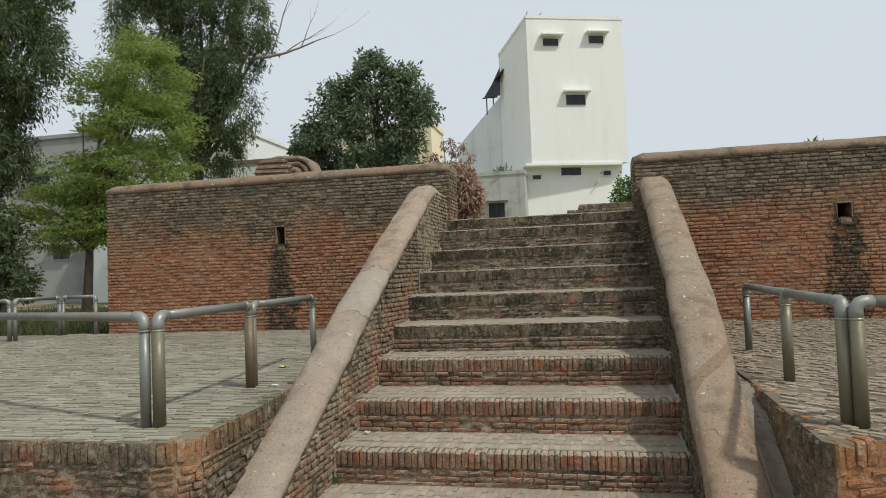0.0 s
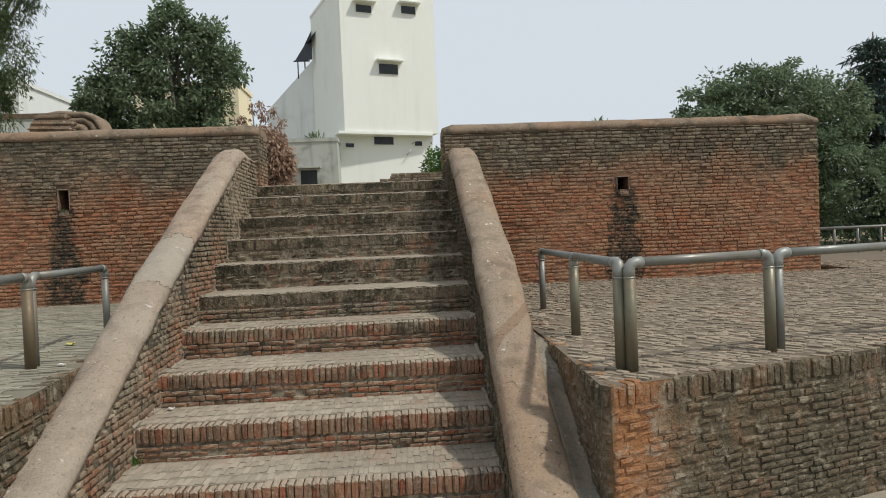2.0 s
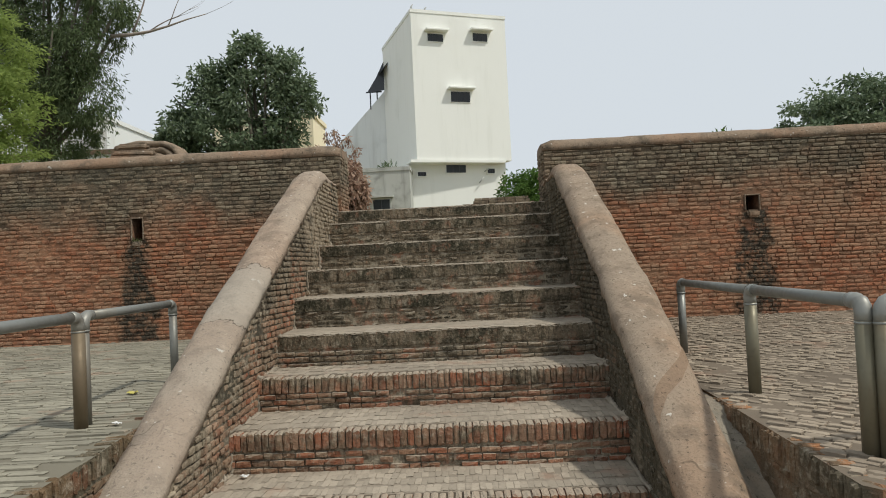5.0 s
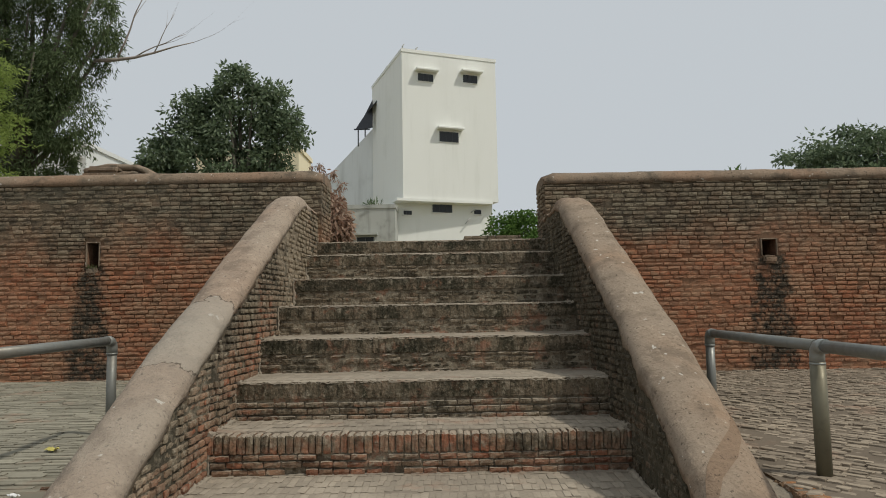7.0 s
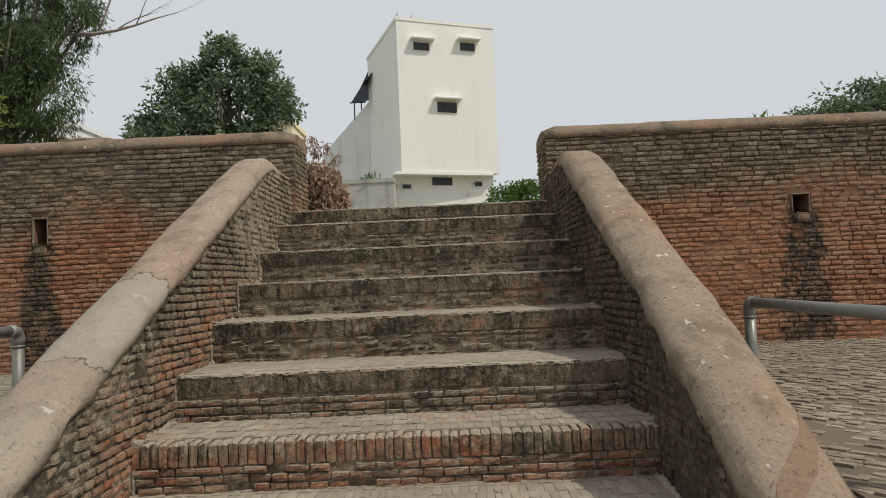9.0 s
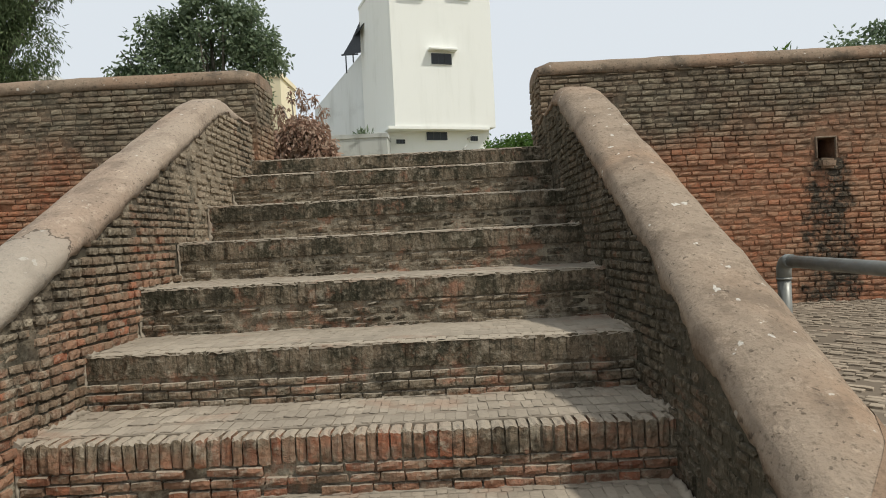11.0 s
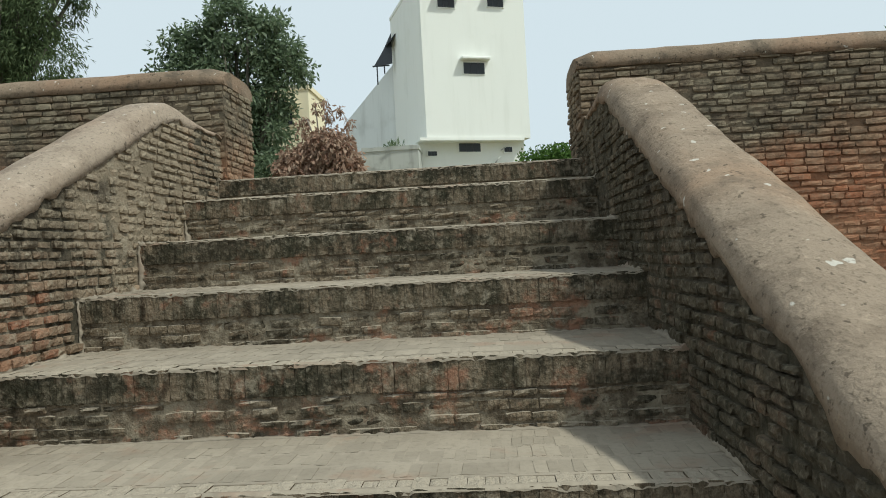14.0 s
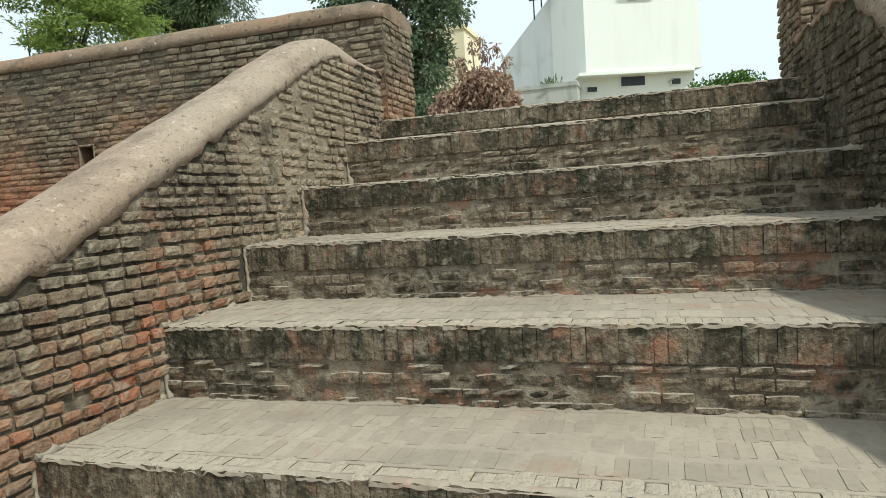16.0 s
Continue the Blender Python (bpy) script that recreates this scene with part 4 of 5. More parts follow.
def smear():
    bm = bmesh.new()
    rows = []
    for k in range(3, 15):
        a = math.pi * k / 14
        c, s = math.cos(a), math.sin(a)
        row = []
        for j in range(4):
            y = -0.46 + 0.062 * k + (j / 3 - 0.5) * (0.13 + 0.03 * noise.noise((k * 0.7, j, 2)))
            w = ramp_width(1, y)
            wob = 0.012 * noise.noise((y * 1.7, k * 0.35, 9.0)) + 0.006 * noise.noise((y * 6, k * 0.8, 4.0))
            soft = sum(ramp_line(1, y + d) for d in (-0.16, -0.08, 0, 0.08, 0.16)) / 5
            across = ramp_inner(1, y) + w / 2 - math.copysign(abs(c) ** 0.75, c) * (w / 2 + 0.0145 + wob)
            row.append(bm.verts.new((across, y, soft - 0.025 + 0.1425 * s ** 0.8 - 0.02 * (k / 14) + wob)))
        rows.append(row)
    for p, q in zip(rows, rows[1:]):
        for j in range(3):
            bm.faces.new((p[j], q[j], q[j + 1], p[j + 1])).smooth = True
    bmesh.ops.recalc_face_normals(bm, faces=bm.faces[:])
    part("mud_smear", bm, M_PATCH, balustrade_right, "brown mud smear across the coping")


cement_fillet()
smear()

# ---- pipe railings ----


def railing(a, b, z, radius=0.028, post_a=True, post_b=True, dark=0.0, drop=PLAT):
    """One hoop of pipe: two posts, two elbows, a rail."""
    a, b = Vector((*a, 0)), Vector((*b, 0))
    root = new("pipe_railing")
    root.location = (*a.xy, plat_z(a.y))
    tagged(root, "grey galvanised pipe railing standing on the terrace", "railing", "pipe railings of the terraces")
    u = (b - a).normalized()
    base = Matrix.Translation(-root.location)

    def pipe(name, pts, r, material, label=""):
        bm = tube_bm(pts, r, 14)
        bm.transform(base)
        return part(name, bm, material, root, label)

    r = radius
    up = Vector((0, 0, 1))
    pipe("rail", [a + u * (0.07 if post_a else -0.02) + up * z, b - u * (0.07 if post_b else -0.04) + up * z], r, M_PIPE)
    for p, way, has in ((a, u, post_a), (b, -u, post_b)):
        if not has:
            continue
        foot = plat_z(p.y) - 0.02
        pipe("post", [p + up * foot, p + up * (z - 0.075)], r * 1.2 if dark else r * 1.06, M_POST if dark else M_PIPE, "stained brown pipe post" if dark else "")
        arc = [p + up * (z - 0.085), p + up * (z - 0.045), p + up * (z - 0.022) + way * 0.006, p + up * (z - 0.006) + way * 0.022, p + up * z + way * 0.045, p + up * z + way * 0.085]
        pipe("elbow", arc, r * 1.16, M_ELBOW, "bright welded elbow")
        pipe("collar", [p + up * (z - 0.088), p + up * (z - 0.078)], r * 1.22, M_ELBOW)
    return root


ZL, ZR = 1.355, 1.325
railing((-1.84, -1.27), (-1.895, -0.10), ZL, 0.030, dark=1)
railing((-1.905, -0.03), (-1.985, 1.30), ZL)
railing((-1.915, -1.29), (-3.62, -0.68), ZL)
railing((-3.69, -0.65), (-5.4, 0.0), ZL)
railing((1.90, 0.13), (1.84, -1.07), ZR, 0.029, dark=1)
railing((1.98, 1.62), (1.90, 0.17), ZR, post_b=False)
railing((1.885, -1.115), (2.87, -0.80), ZR, 0.028, dark=1)
railing((2.945, -0.77), (3.98, -0.46), ZR)
railing((4.05, -0.44), (5.10, -0.12), ZR)
railing((5.17, -0.10), (6.20, 0.20), ZR)
railing((-9.3, 2.9), (-7.80, 3.62), ZL + 0.02)
railing((-7.74, 3.66), (-7.63, 4.40), ZL + 0.03)
railing((-7.58, 4.42), (-7.0, 4.44), ZL + 0.03)


def fence(x0, x1, y):
    root = new("pipe_fence")
    root.location = (x0, y, plat_z(y))
    tagged(root, "low grey pipe fence at the terrace edge", "fence")
    n = int((x1 - x0) / 0.48)
    part("top_rail", tube_bm([(0, 0, 0.5), (x1 - x0, 0, 0.5)], 0.03, 8), M_PIPE, root)
    for i in range(n + 1):
        part("post", tube_bm([(i * 0.48, 0, -0.02), (i * 0.48, 0, 0.5)], 0.024, 8), M_PIPE, root)


fence(8.2, 12.9, 7.85)

# ---- ruined plinth and moulded roof of the small shrine behind the wall ----


def ruined_plinth():
    root = new("brick_plinth")
    root.location = (0.97, 9.9, 2.25)
    tagged(root, "low ruined plinth of flat red bricks", "plinth")
    z = 0.0
    for k, (w, d, h) in enumerate([(1.5 - 0.008 * c, 0.8 - 0.01 * c, 0.057) for c in range(9)] + [(1.13, 0.68, 0.057), (1.08, 0.62, 0.057)]):
        s = -w / 2
        while s < w / 2 - 0.05:
            le = min(rng.uniform(0.13, 0.22), w / 2 - s)
            m = Matrix.Translation((s + le / 2 + 0.07 * (k > 8), rng.uniform(-0.01, 0.01), z + h / 2))
            part("brick", box_bm(m, le - 0.008, d, h - 0.006, 0.006), M_WALL, root)
            s += le
        z += h


def moulded_roof():
    """Weathered brick vault end: a stepped slab and a scroll of three ribs."""
    root = new("ruined_vault")
    root.location = (-6.15, 10.0, 2.25)
    lift = Matrix.Translation((0, 0, 0.15)) @ Matrix.Diagonal((1.48, 1.48, 1.48, 1))
    tagged(root, "weathered brown vault top with rolled ribs", "ruin")
    part("drum", prism_bm([(-0.5, -0.42), (0.62, -0.42), (0.62, 0.5), (-0.5, 0.5)], -0.02, 1.75), M_WALL, root)
    for k, (x0, x1, z, h) in enumerate(((-0.52, 0.1, 1.06, 0.09), (-0.50, 0.12, 1.13, 0.10), (-0.44, 0.0, 1.23, 0.11))):
        bm = box_bm(Matrix.Translation(((x0 + x1) / 2, 0.0, z + h / 2)), x1 - x0, 0.72 - 0.1 * k, h, 0.04, 3)
        for v in bm.verts:
            v.co += Vector((0, 0, 0.03 * noise.noise(v.co * 4)))
        bm.transform(lift)
        part("slab", bm, M_COPE_TOP, root)
    # three nested rolls that run level and then curl down
    for k, (r, t) in enumerate(((0.30, 0.07), (0.20, 0.055), (0.11, 0.05))):
        pts = [(-0.50 + 0.10 * k, 0.0, 1.08 + r * 0.72), (-0.2, 0.0, 1.06 + r * 0.86)]
        pts += [(0.10 + r * 1.12 * math.sin(q), 0.0, 1.02 + r * math.cos(q)) for q in (math.pi * 0.5 * j / 9 for j in range(11))]
        bm = tube_bm(pts, [t * (1 + 0.18 * noise.noise((j * 0.7, k, 0))) for j in range(len(pts))], 10)
        bmesh.ops.scale(bm, vec=(1, 2.6, 1), verts=bm.verts)
        for v in bm.verts:
            v.co += Vector((0, -0.06 * k, 0.05 * noise.noise(v.co * 4)))
        bm.transform(lift)
        part("rib", bm, M_COPE_TOP, root)


ruined_plinth()
moulded_roof()

# ---- the tall white house ----
CORNER = Vector((-2.53, 38.0, 0))
HU, HW = Vector((0.936, 0.353, 0)), Vector((-0.353, 0.936, 0))


def at_house(q, d):
    p = CORNER + HU * q + HW * d
    return (p.x, p.y)


def window_unit(root, q, d, z0, z1, w, hood=True):
    """A window let into the front: frame, panes, bars, sunshade."""
    m = Matrix((HU, HW, Vector((0, 0, 1)))).transposed().to_4x4()
    m.translation = Vector((*at_house(q + w / 2, d), (z0 + z1) / 2))
    h = z1 - z0
    frame_ob = part("window", box_bm(m @ Matrix.Translation((0, -0.01, 0)), w + 0.12, 0.06, h + 0.12, 0.01), M_WHITE, root)
    part("pane", box_bm(m @ Matrix.Translation((0, -0.045, 0)), w, 0.03, h), M_GLASS, frame_ob, "dark window pane")
    for k in range(1, 3):
        part("bar", box_bm(m @ Matrix.Translation((w * (k / 3 - 0.5), -0.065, 0)), 0.035, 0.02, h), M_SHEET, frame_ob)
    if hood:
        part("sunshade", box_bm(m @ Matrix.Translation((0.04, -0.23, h / 2 + 0.2)), w + 0.5, 0.5, 0.15, 0.03), M_WHITE, root, "projecting white sunshade")


def white_house():
    root = new("white_house")
    root.location = (0, 0, 0)
    tagged(root, "tall narrow white house with few small windows", "house")
    part("upper_wall", prism_bm([at_house(0, 0), at_house(6.5, 0.0), at_house(6.5, 7.6), at_house(0, 7.6)], 8.32, 17.75), M_WHITE, root)
    part("lower_wall", prism_bm([at_house(-0.28, 0.95), at_house(6.25, 0.45), at_house(6.25, 7.5), at_house(-0.28, 7.5)], -0.2, 8.32), M_WHITE, root)
    part("cornice", prism_bm([at_house(-0.45, -0.1), at_house(6.05, -0.1), at_house(6.05, 0.95), at_house(-0.45, 0.95)], 8.17, 8.34), M_WHITE, root)
    for a, b, c, d in ((-0.04, 6.54, -0.04, 0.14), (-0.04, 6.54, 7.46, 7.64), (-0.04, 0.14, 0.14, 7.46), (6.36, 6.54, 0.14, 7.46)):
        part("parapet", prism_bm([at_house(a, c), at_house(b, c), at_house(b, d), at_house(a, d)], 17.74, 17.95), M_WHITE, root)
    for q, d, h in ((0.1, 0.1, 0.32), (1.0, 0.1, 0.22), (0.1, 4.0, 0.3)):
        x, y = at_house(q, d)
        part("finial", tube_bm([(x, y, 17.9), (x, y, 17.95 + h * 0.6), (x + 0.1, y, 17.95 + h)], [0.06, 0.05, 0.03], 6), M_CONCRETE, root)
    # low wing with its raking parapet
    tip = (-9.3, 48.6)
    joint = at_house(0, 7.55)
    inner = at_house(3.0, 7.55)
    part("wing", prism_bm([joint, inner, (-3.0, 52.0), tip], -0.2, [14.7, 14.7, 13.0, 11.75]), M_WHITE_SIDE, root)
    window_unit(root, 1.06, 0.0, 15.95, 16.42, 1.02)
    window_unit(root, 4.16, 0.0, 16.15, 16.65, 1.0)
    window_unit(root, 2.45, 0.0, 12.1, 12.75, 1.3)
    window_unit(root, 2.15, 0.72, 7.62, 8.12, 1.35, False)
    window_unit(root, 0.25, 0.86, 7.42, 7.68, 0.55, False)
    window_unit(root, 4.95, 0.5, 7.55, 7.85, 0.5, False)
    # dark awning on its frame beside the stair roof
    p = Vector((*at_house(-0.1, 7.0), 0))
    bm = bmesh.new()
    front = [bm.verts.new(c) for c in ((p.x - 0.02, p.y, 16.75), (p.x - 0.62, p.y - 0.15, 15.5), (p.x - 1.3, p.y - 0.3, 14.4), (p.x + 0.02, p.y - 0.55, 14.5))]
    back = [bm.verts.new(v.co + Vector((0, 0.06, 0))) for v in front]
    bm.faces.new(front)
    bm.faces.new(back[::-1])
    for a in range(4):
        bm.faces.new((front[a], back[a], back[(a + 1) % 4], front[(a + 1) % 4]))
    bmesh.ops.recalc_face_normals(bm, faces=bm.faces[:])
    part("awning", bm, M_SHEET, root, "dark corrugated sheet awning")
    part("awning", box_bm(Matrix.Translation((p.x - 0.15, p.y, 16.1)) @ pose(0, 0, 0, 0, -50, 19), 0.9, 1.6, 0.06), M_SHEET, root, "dark corrugated sheet awning")
    for dx, z0, z1 in ((-1.05, 13.2, 14.5), (-0.55, 13.9, 14.6)):
        part("awning_post", tube_bm([(p.x + dx, p.y - 0.3, z0), (p.x + dx, p.y - 0.3, z1)], 0.05, 6), M_SHEET, root)
    part("awning_arm", tube_bm([(p.x - 1.35, p.y - 0.3, 14.45), (p.x - 0.2, p.y - 0.3, 14.45)], 0.05, 6), M_SHEET, root)
    for q, z0, z1 in ((5.0, 7.85, 8.05), (4.6, 7.25, 7.6)):
        a = Vector((*at_house(q, 0.35), z0))
        part("drain_pipe", tube_bm([a, a + Vector((-0.3, -0.1, z0 - z1))], 0.04, 6), M_CONCRETE, root)
    return root


white_house()


def block_house(name, label, plan, z0, z1, material, windows=(), roof=None):
    """A plain house: walls, roof slab, dark windows with a lintel on the side facing the court."""
    root = new(name)
    tagged(root, label, "house")
    part("wall", prism_bm(plan, z0, z1), material, root)
    cx = sum(p[0] for p in plan) / len(plan)
    cy = sum(p[1] for p in plan) / len(plan)
    big = [(cx + (x - cx) * 1.03, cy + (y - cy) * 1.03) for x, y in plan]
    part("roof", prism_bm(big, z1 - 0.005, z1 + 0.22), roof or material, root)
    for x, z, w, h in windows:
        y = min(p[1] for p in plan)
        f = part("window", box_bm(Matrix.Translation((x, y - 0.02, z)), w + 0.2, 0.1, h + 0.2, 0.01), material, root)
        part("pane", box_bm(Matrix.Translation((x, y - 0.06, z)), w, 0.06, h), M_GLASS, f)
        part("bar", box_bm(Matrix.Translation((x, y - 0.1, z)), 0.05, 0.03, h), M_SHEET, f)
        part("lintel", box_bm(Matrix.Translation((x, y - 0.2, z + h / 2 + 0.16)), w + 0.5, 0.5, 0.1), material, f)
    return root


def rect(x0, x1, y0, y1):
    return [(x0, y0), (x1, y0), (x1, y1), (x0, y1)]


block_house("concrete_house", "low stained concrete house beside the white one", rect(-6.1, -2.95, 36.8, 40.5), -0.2, 7.55, M_CONCRETE, [(-4.75, 5.15, 1.0, 1.3)])
block_house("cream_house", "pale cream house half hidden by trees", rect(-12.5, -7.25, 30.0, 33.0), 0.5, 9.55, M_CREAM, [(-8.5, 8.3, 0.95, 0.7)])
block_house("white_roof_house", "white house with a flat ledged roof", rect(-24.5, -18.3, 30.5, 37.0), 0.5, 10.1, M_WHITE_SIDE, [(-18.9, 9.0, 0.4, 0.7)])
block_house("long_white_house", "low white house with a brown brick parapet", rect(-26.0, -14.5, 27.0, 30.0), 0.5, 7.6, M_WHITE_SIDE, (), M_COPE_TOP)
block_house("grey_house", "grey rendered house behind the trees", rect(-42.0, -26.5, 29.0, 37.0), 0.5, 10.4, M_GREYHOUSE, [(-29.6, 3.6, 1.1, 0.75), (-33.2, 3.4, 1.1, 0.8), (-31, 7.6, 1.3, 1.2)])

# ---- trees ----


def leaf_cloud(lobes, count, size, droop=0.3, seed=1, clump=0.42, flatness=0.5, per=46):
    """Leaves gathered in clumps on the outside of several lobes: array (n, 4, 3)."""
    g = np.random.default_rng(seed)
    vol = np.array([rx * ry * rz for _, _, _, rx, ry, rz in lobes]) ** 0.75
    out = []
    for (cx, cy, cz, rx, ry, rz), share in zip(lobes, vol / vol.sum()):
        n = int(count * share)
        clumps = max(6, int(n / per))
        d = g.normal(size=(clumps, 3))
        d /= np.linalg.norm(d, axis=1)[:, None]
        rad = 0.55 + 0.5 * g.random(clumps) ** 0.6
        c = np.array((cx, cy, cz)) + d * rad[:, None] * np.array((rx, ry, rz))
        spread = clump * (0.5 + 0.9 * g.random(clumps))
        idx = g.integers(0, clumps, n)
        ball = np.clip(g.normal(size=(n, 3)), -1.3, 1.3)
        off = ball * spread[idx][:, None] * np.array((0.62, 0.62, flatness))
        p = c[idx] + off
        way = off / (np.linalg.norm(off, axis=1)[:, None] + 1e-6) + g.normal(size=(n, 3)) * 0.6
        way[:, 2] -= droop * (0.6 + g.random(n))
        way /= np.linalg.norm(way, axis=1)[:, None]
        side = np.cross(way, g.normal(size=(n, 3)))
        side /= np.linalg.norm(side, axis=1)[:, None]
        le = size[0] * (0.6 + 0.8 * g.random(n))[:, None]
        wi = size[1] * (0.6 + 0.8 * g.random(n))[:, None]
        q = np.stack((p, p + way * le * 0.45 + side * wi, p + way * le, p + way * le * 0.45 - side * wi), axis=1)
        out.append(q)
    return np.concatenate(out)


def tree(name, label, foot, trunk_r, fork, lobes, count, size, material, seed, droop=0.3, clump=0.42, flatness=0.5, category="tree", bark_mat=None, limbs_per_lobe=3, per=46):
    """Tapered trunk, limbs into every lobe, and a crown of single leaves."""
    r = random.Random(seed)
    root = new(name)
    root.location = foot
    tagged(root, label, category)
    base = Vector(foot)
    bark_mat = bark_mat or M_BARK
    f = Vector(fork) - base
    lean = Vector((r.uniform(-0.1, 0.1), r.uniform(-0.1, 0.1), 0)) * f.length
    part("trunk", tube_bm([(0, 0, -0.15), f * 0.3 + lean * 0.5, f * 0.65 + lean * 0.6, f], [trunk_r * 1.25, trunk_r, trunk_r * 0.85, trunk_r * 0.7], 12), bark_mat, root)
    for lb in lobes:
        c = Vector(lb[:3]) - base
        for _ in range(limbs_per_lobe):
            e = c + Vector((r.uniform(-0.8, 0.8) * lb[3], r.uniform(-0.8, 0.8) * lb[4], r.uniform(-0.4, 0.8) * lb[5]))
            s = f * r.uniform(0.75, 1.0)
            m = s.lerp(e, 0.5) + Vector((r.uniform(-0.2, 0.2), r.uniform(-0.2, 0.2), 0.25)) * lb[3] * 0.4
            part("limb", tube_bm([s, m, e], [trunk_r * 0.45, trunk_r * 0.28, trunk_r * 0.08], 7), bark_mat, root)
    cloud = leaf_cloud(lobes, count, size, droop, seed, clump, flatness, per) - np.array(foot)
    obj("crown", quads_mesh("crown", cloud, material), root)
    return root


G0 = 0.62
tree("mango_tree", "dark green mango tree with a dense lobed crown", (-8.2, 24.0, G0), 0.28, (-8.2, 24.0, 5.0),
     [(-8.55, 24.0, 10.6, 0.85, 1.0, 0.95), (-7.3, 24.0, 9.9, 0.95, 1.2, 0.95), (-6.6, 24.0, 8.8, 0.85, 1.1, 1.0), (-8.8, 24.0, 9.0, 1.2, 1.3, 1.1), (-10.2, 24.0, 9.6, 0.8, 1.0, 0.75), (-10.4, 23.9, 8.5, 0.95, 1.2, 0.75), (-11.3, 23.9, 8.8, 0.55, 0.8, 0.5), (-11.5, 23.9, 7.9, 0.8, 1.0, 0.6), (-12.3, 23.9, 7.4, 0.45, 0.6, 0.4), (-9.3, 23.8, 7.4, 2.3, 1.6, 0.9), (-11.8, 23.8, 6.7, 1.2, 1.2, 0.9), (-8.9, 23.8, 5.6, 2.2, 1.6, 1.3), (-7.2, 23.9, 7.7, 0.9, 1.0, 0.9), (-7.3, 23.9, 6.3, 1.1, 1.0, 1.0), (-6.2, 24.0, 9.2, 0.55, 0.8, 0.65), (-8.2, 24.0, 11.3, 0.5, 0.6, 0.5), (-9.9, 24.0, 10.3, 0.65, 0.8, 0.55), (-7.1, 24.0, 10.5, 0.65, 0.8, 0.55)], 33000, (0.21, 0.046), M_MANGO, 3, 0.5, 0.34, 0.5, per=75, limbs_per_lobe=1)
tree("mango_tree", "dark green mango tree beyond the terrace fence", (12.3, 16.2, G0), 0.22, (12.3, 16.2, 2.4),
     [(10.9, 16.2, 4.9, 1.1, 1.3, 1.3), (11.9, 16.2, 5.3, 1.1, 1.2, 1.2), (13.4, 16.4, 5.1, 1.6, 1.5, 1.5), (14.6, 16.4, 4.6, 1.4, 1.4, 1.6), (12.5, 15.8, 3.0, 2.7, 1.5, 1.6), (15.2, 15.8, 2.4, 2.0, 1.2, 1.5)], 62000, (0.14, 0.033), M_MANGO, 5, 0.5, 0.28, 0.45, per=90)
tree("feathery_tree", "slender tree with light green feathery leaves", (-17.0, 16.0, G0), 0.16, (-16.8, 16.0, 3.4),
     [(-14.2, 16.0, 8.8, 1.5, 1.4, 1.25), (-14.3, 16.0, 7.1, 1.8, 1.5, 1.1), (-14.9, 16.0, 5.5, 2.2, 1.5, 1.0), (-16.3, 16.1, 8.2, 1.0, 1.0, 1.4), (-14.6, 16.1, 10.0, 0.9, 0.9, 0.6), (-17.1, 16.0, 5.4, 1.3, 1.1, 1.0), (-15.6, 15.8, 3.9, 2.3, 1.2, 0.9), (-18.2, 15.8, 4.6, 1.2, 1.0, 0.8), (-17.4, 15.9, 3.3, 1.2, 0.9, 0.6)], 44000, (0.16, 0.026), M_NEEM, 8, 0.3, 0.45, 0.14, per=60)
tree("gum_tree", "tall grey-green gum tree with drooping leaves", (-16.5, 22.0, G0), 0.36, (-16.2, 22.0, 8.0),
     [(-13.3, 22.0, 12.6, 0.9, 1.1, 1.2), (-14.4, 22.0, 11.0, 1.3, 1.3, 1.2), (-14.5, 21.8, 8.7, 1.1, 1.2, 1.2), (-16.5, 22.2, 12.6, 1.8, 1.6, 1.4), (-16.4, 22.0, 9.9, 1.6, 1.5, 1.4), (-14.6, 22.0, 14.4, 1.6, 1.5, 1.4), (-18.6, 22.0, 13.2, 1.9, 1.6, 1.8), (-18.8, 22.0, 10.4, 1.7, 1.5, 1.3), (-15.6, 22.0, 7.2, 1.3, 1.2, 1.0), (-17.6, 22.0, 15.6, 2.2, 1.6, 1.4)], 74000, (0.20, 0.022), M_GUM, 11, 1.1, 0.42, 0.9, per=230)
tree("gum_tree", "tall dark gum tree at the edge of the grounds", (-20.0, 15.0, G0), 0.3, (-20.0, 15.0, 6.0),
     [(-18.9, 14.6, 10.0, 1.9, 1.6, 2.3), (-20.4, 14.8, 8.2, 1.8, 1.6, 2.0), (-18.6, 14.8, 12.6, 1.9, 1.6, 1.8), (-19.8, 14.6, 6.4, 1.5, 1.3, 1.3), (-21.5, 15.0, 10.5, 1.8, 1.5, 2.2)], 80000, (0.18, 0.022), M_GUM, 13, 0.9, 0.46, 0.75, per=200)
tree("shrub", "dense dark green shrub by the fence", (-18.7, 14.2, G0), 0.1, (-18.7, 14.2, 1.9),
     [(-18.7, 14.2, 2.9, 0.9, 0.8, 1.0), (-19.5, 14.2, 3.6, 1.2, 0.8, 1.2), (-18.8, 14.2, 1.7, 1.2, 0.8, 0.8), (-20.6, 14.2, 2.6, 1.2, 0.9, 1.4)], 16000, (0.17, 0.036), M_GUM, 17, 0.4, 0.36, 0.4, category="shrub", per=80)
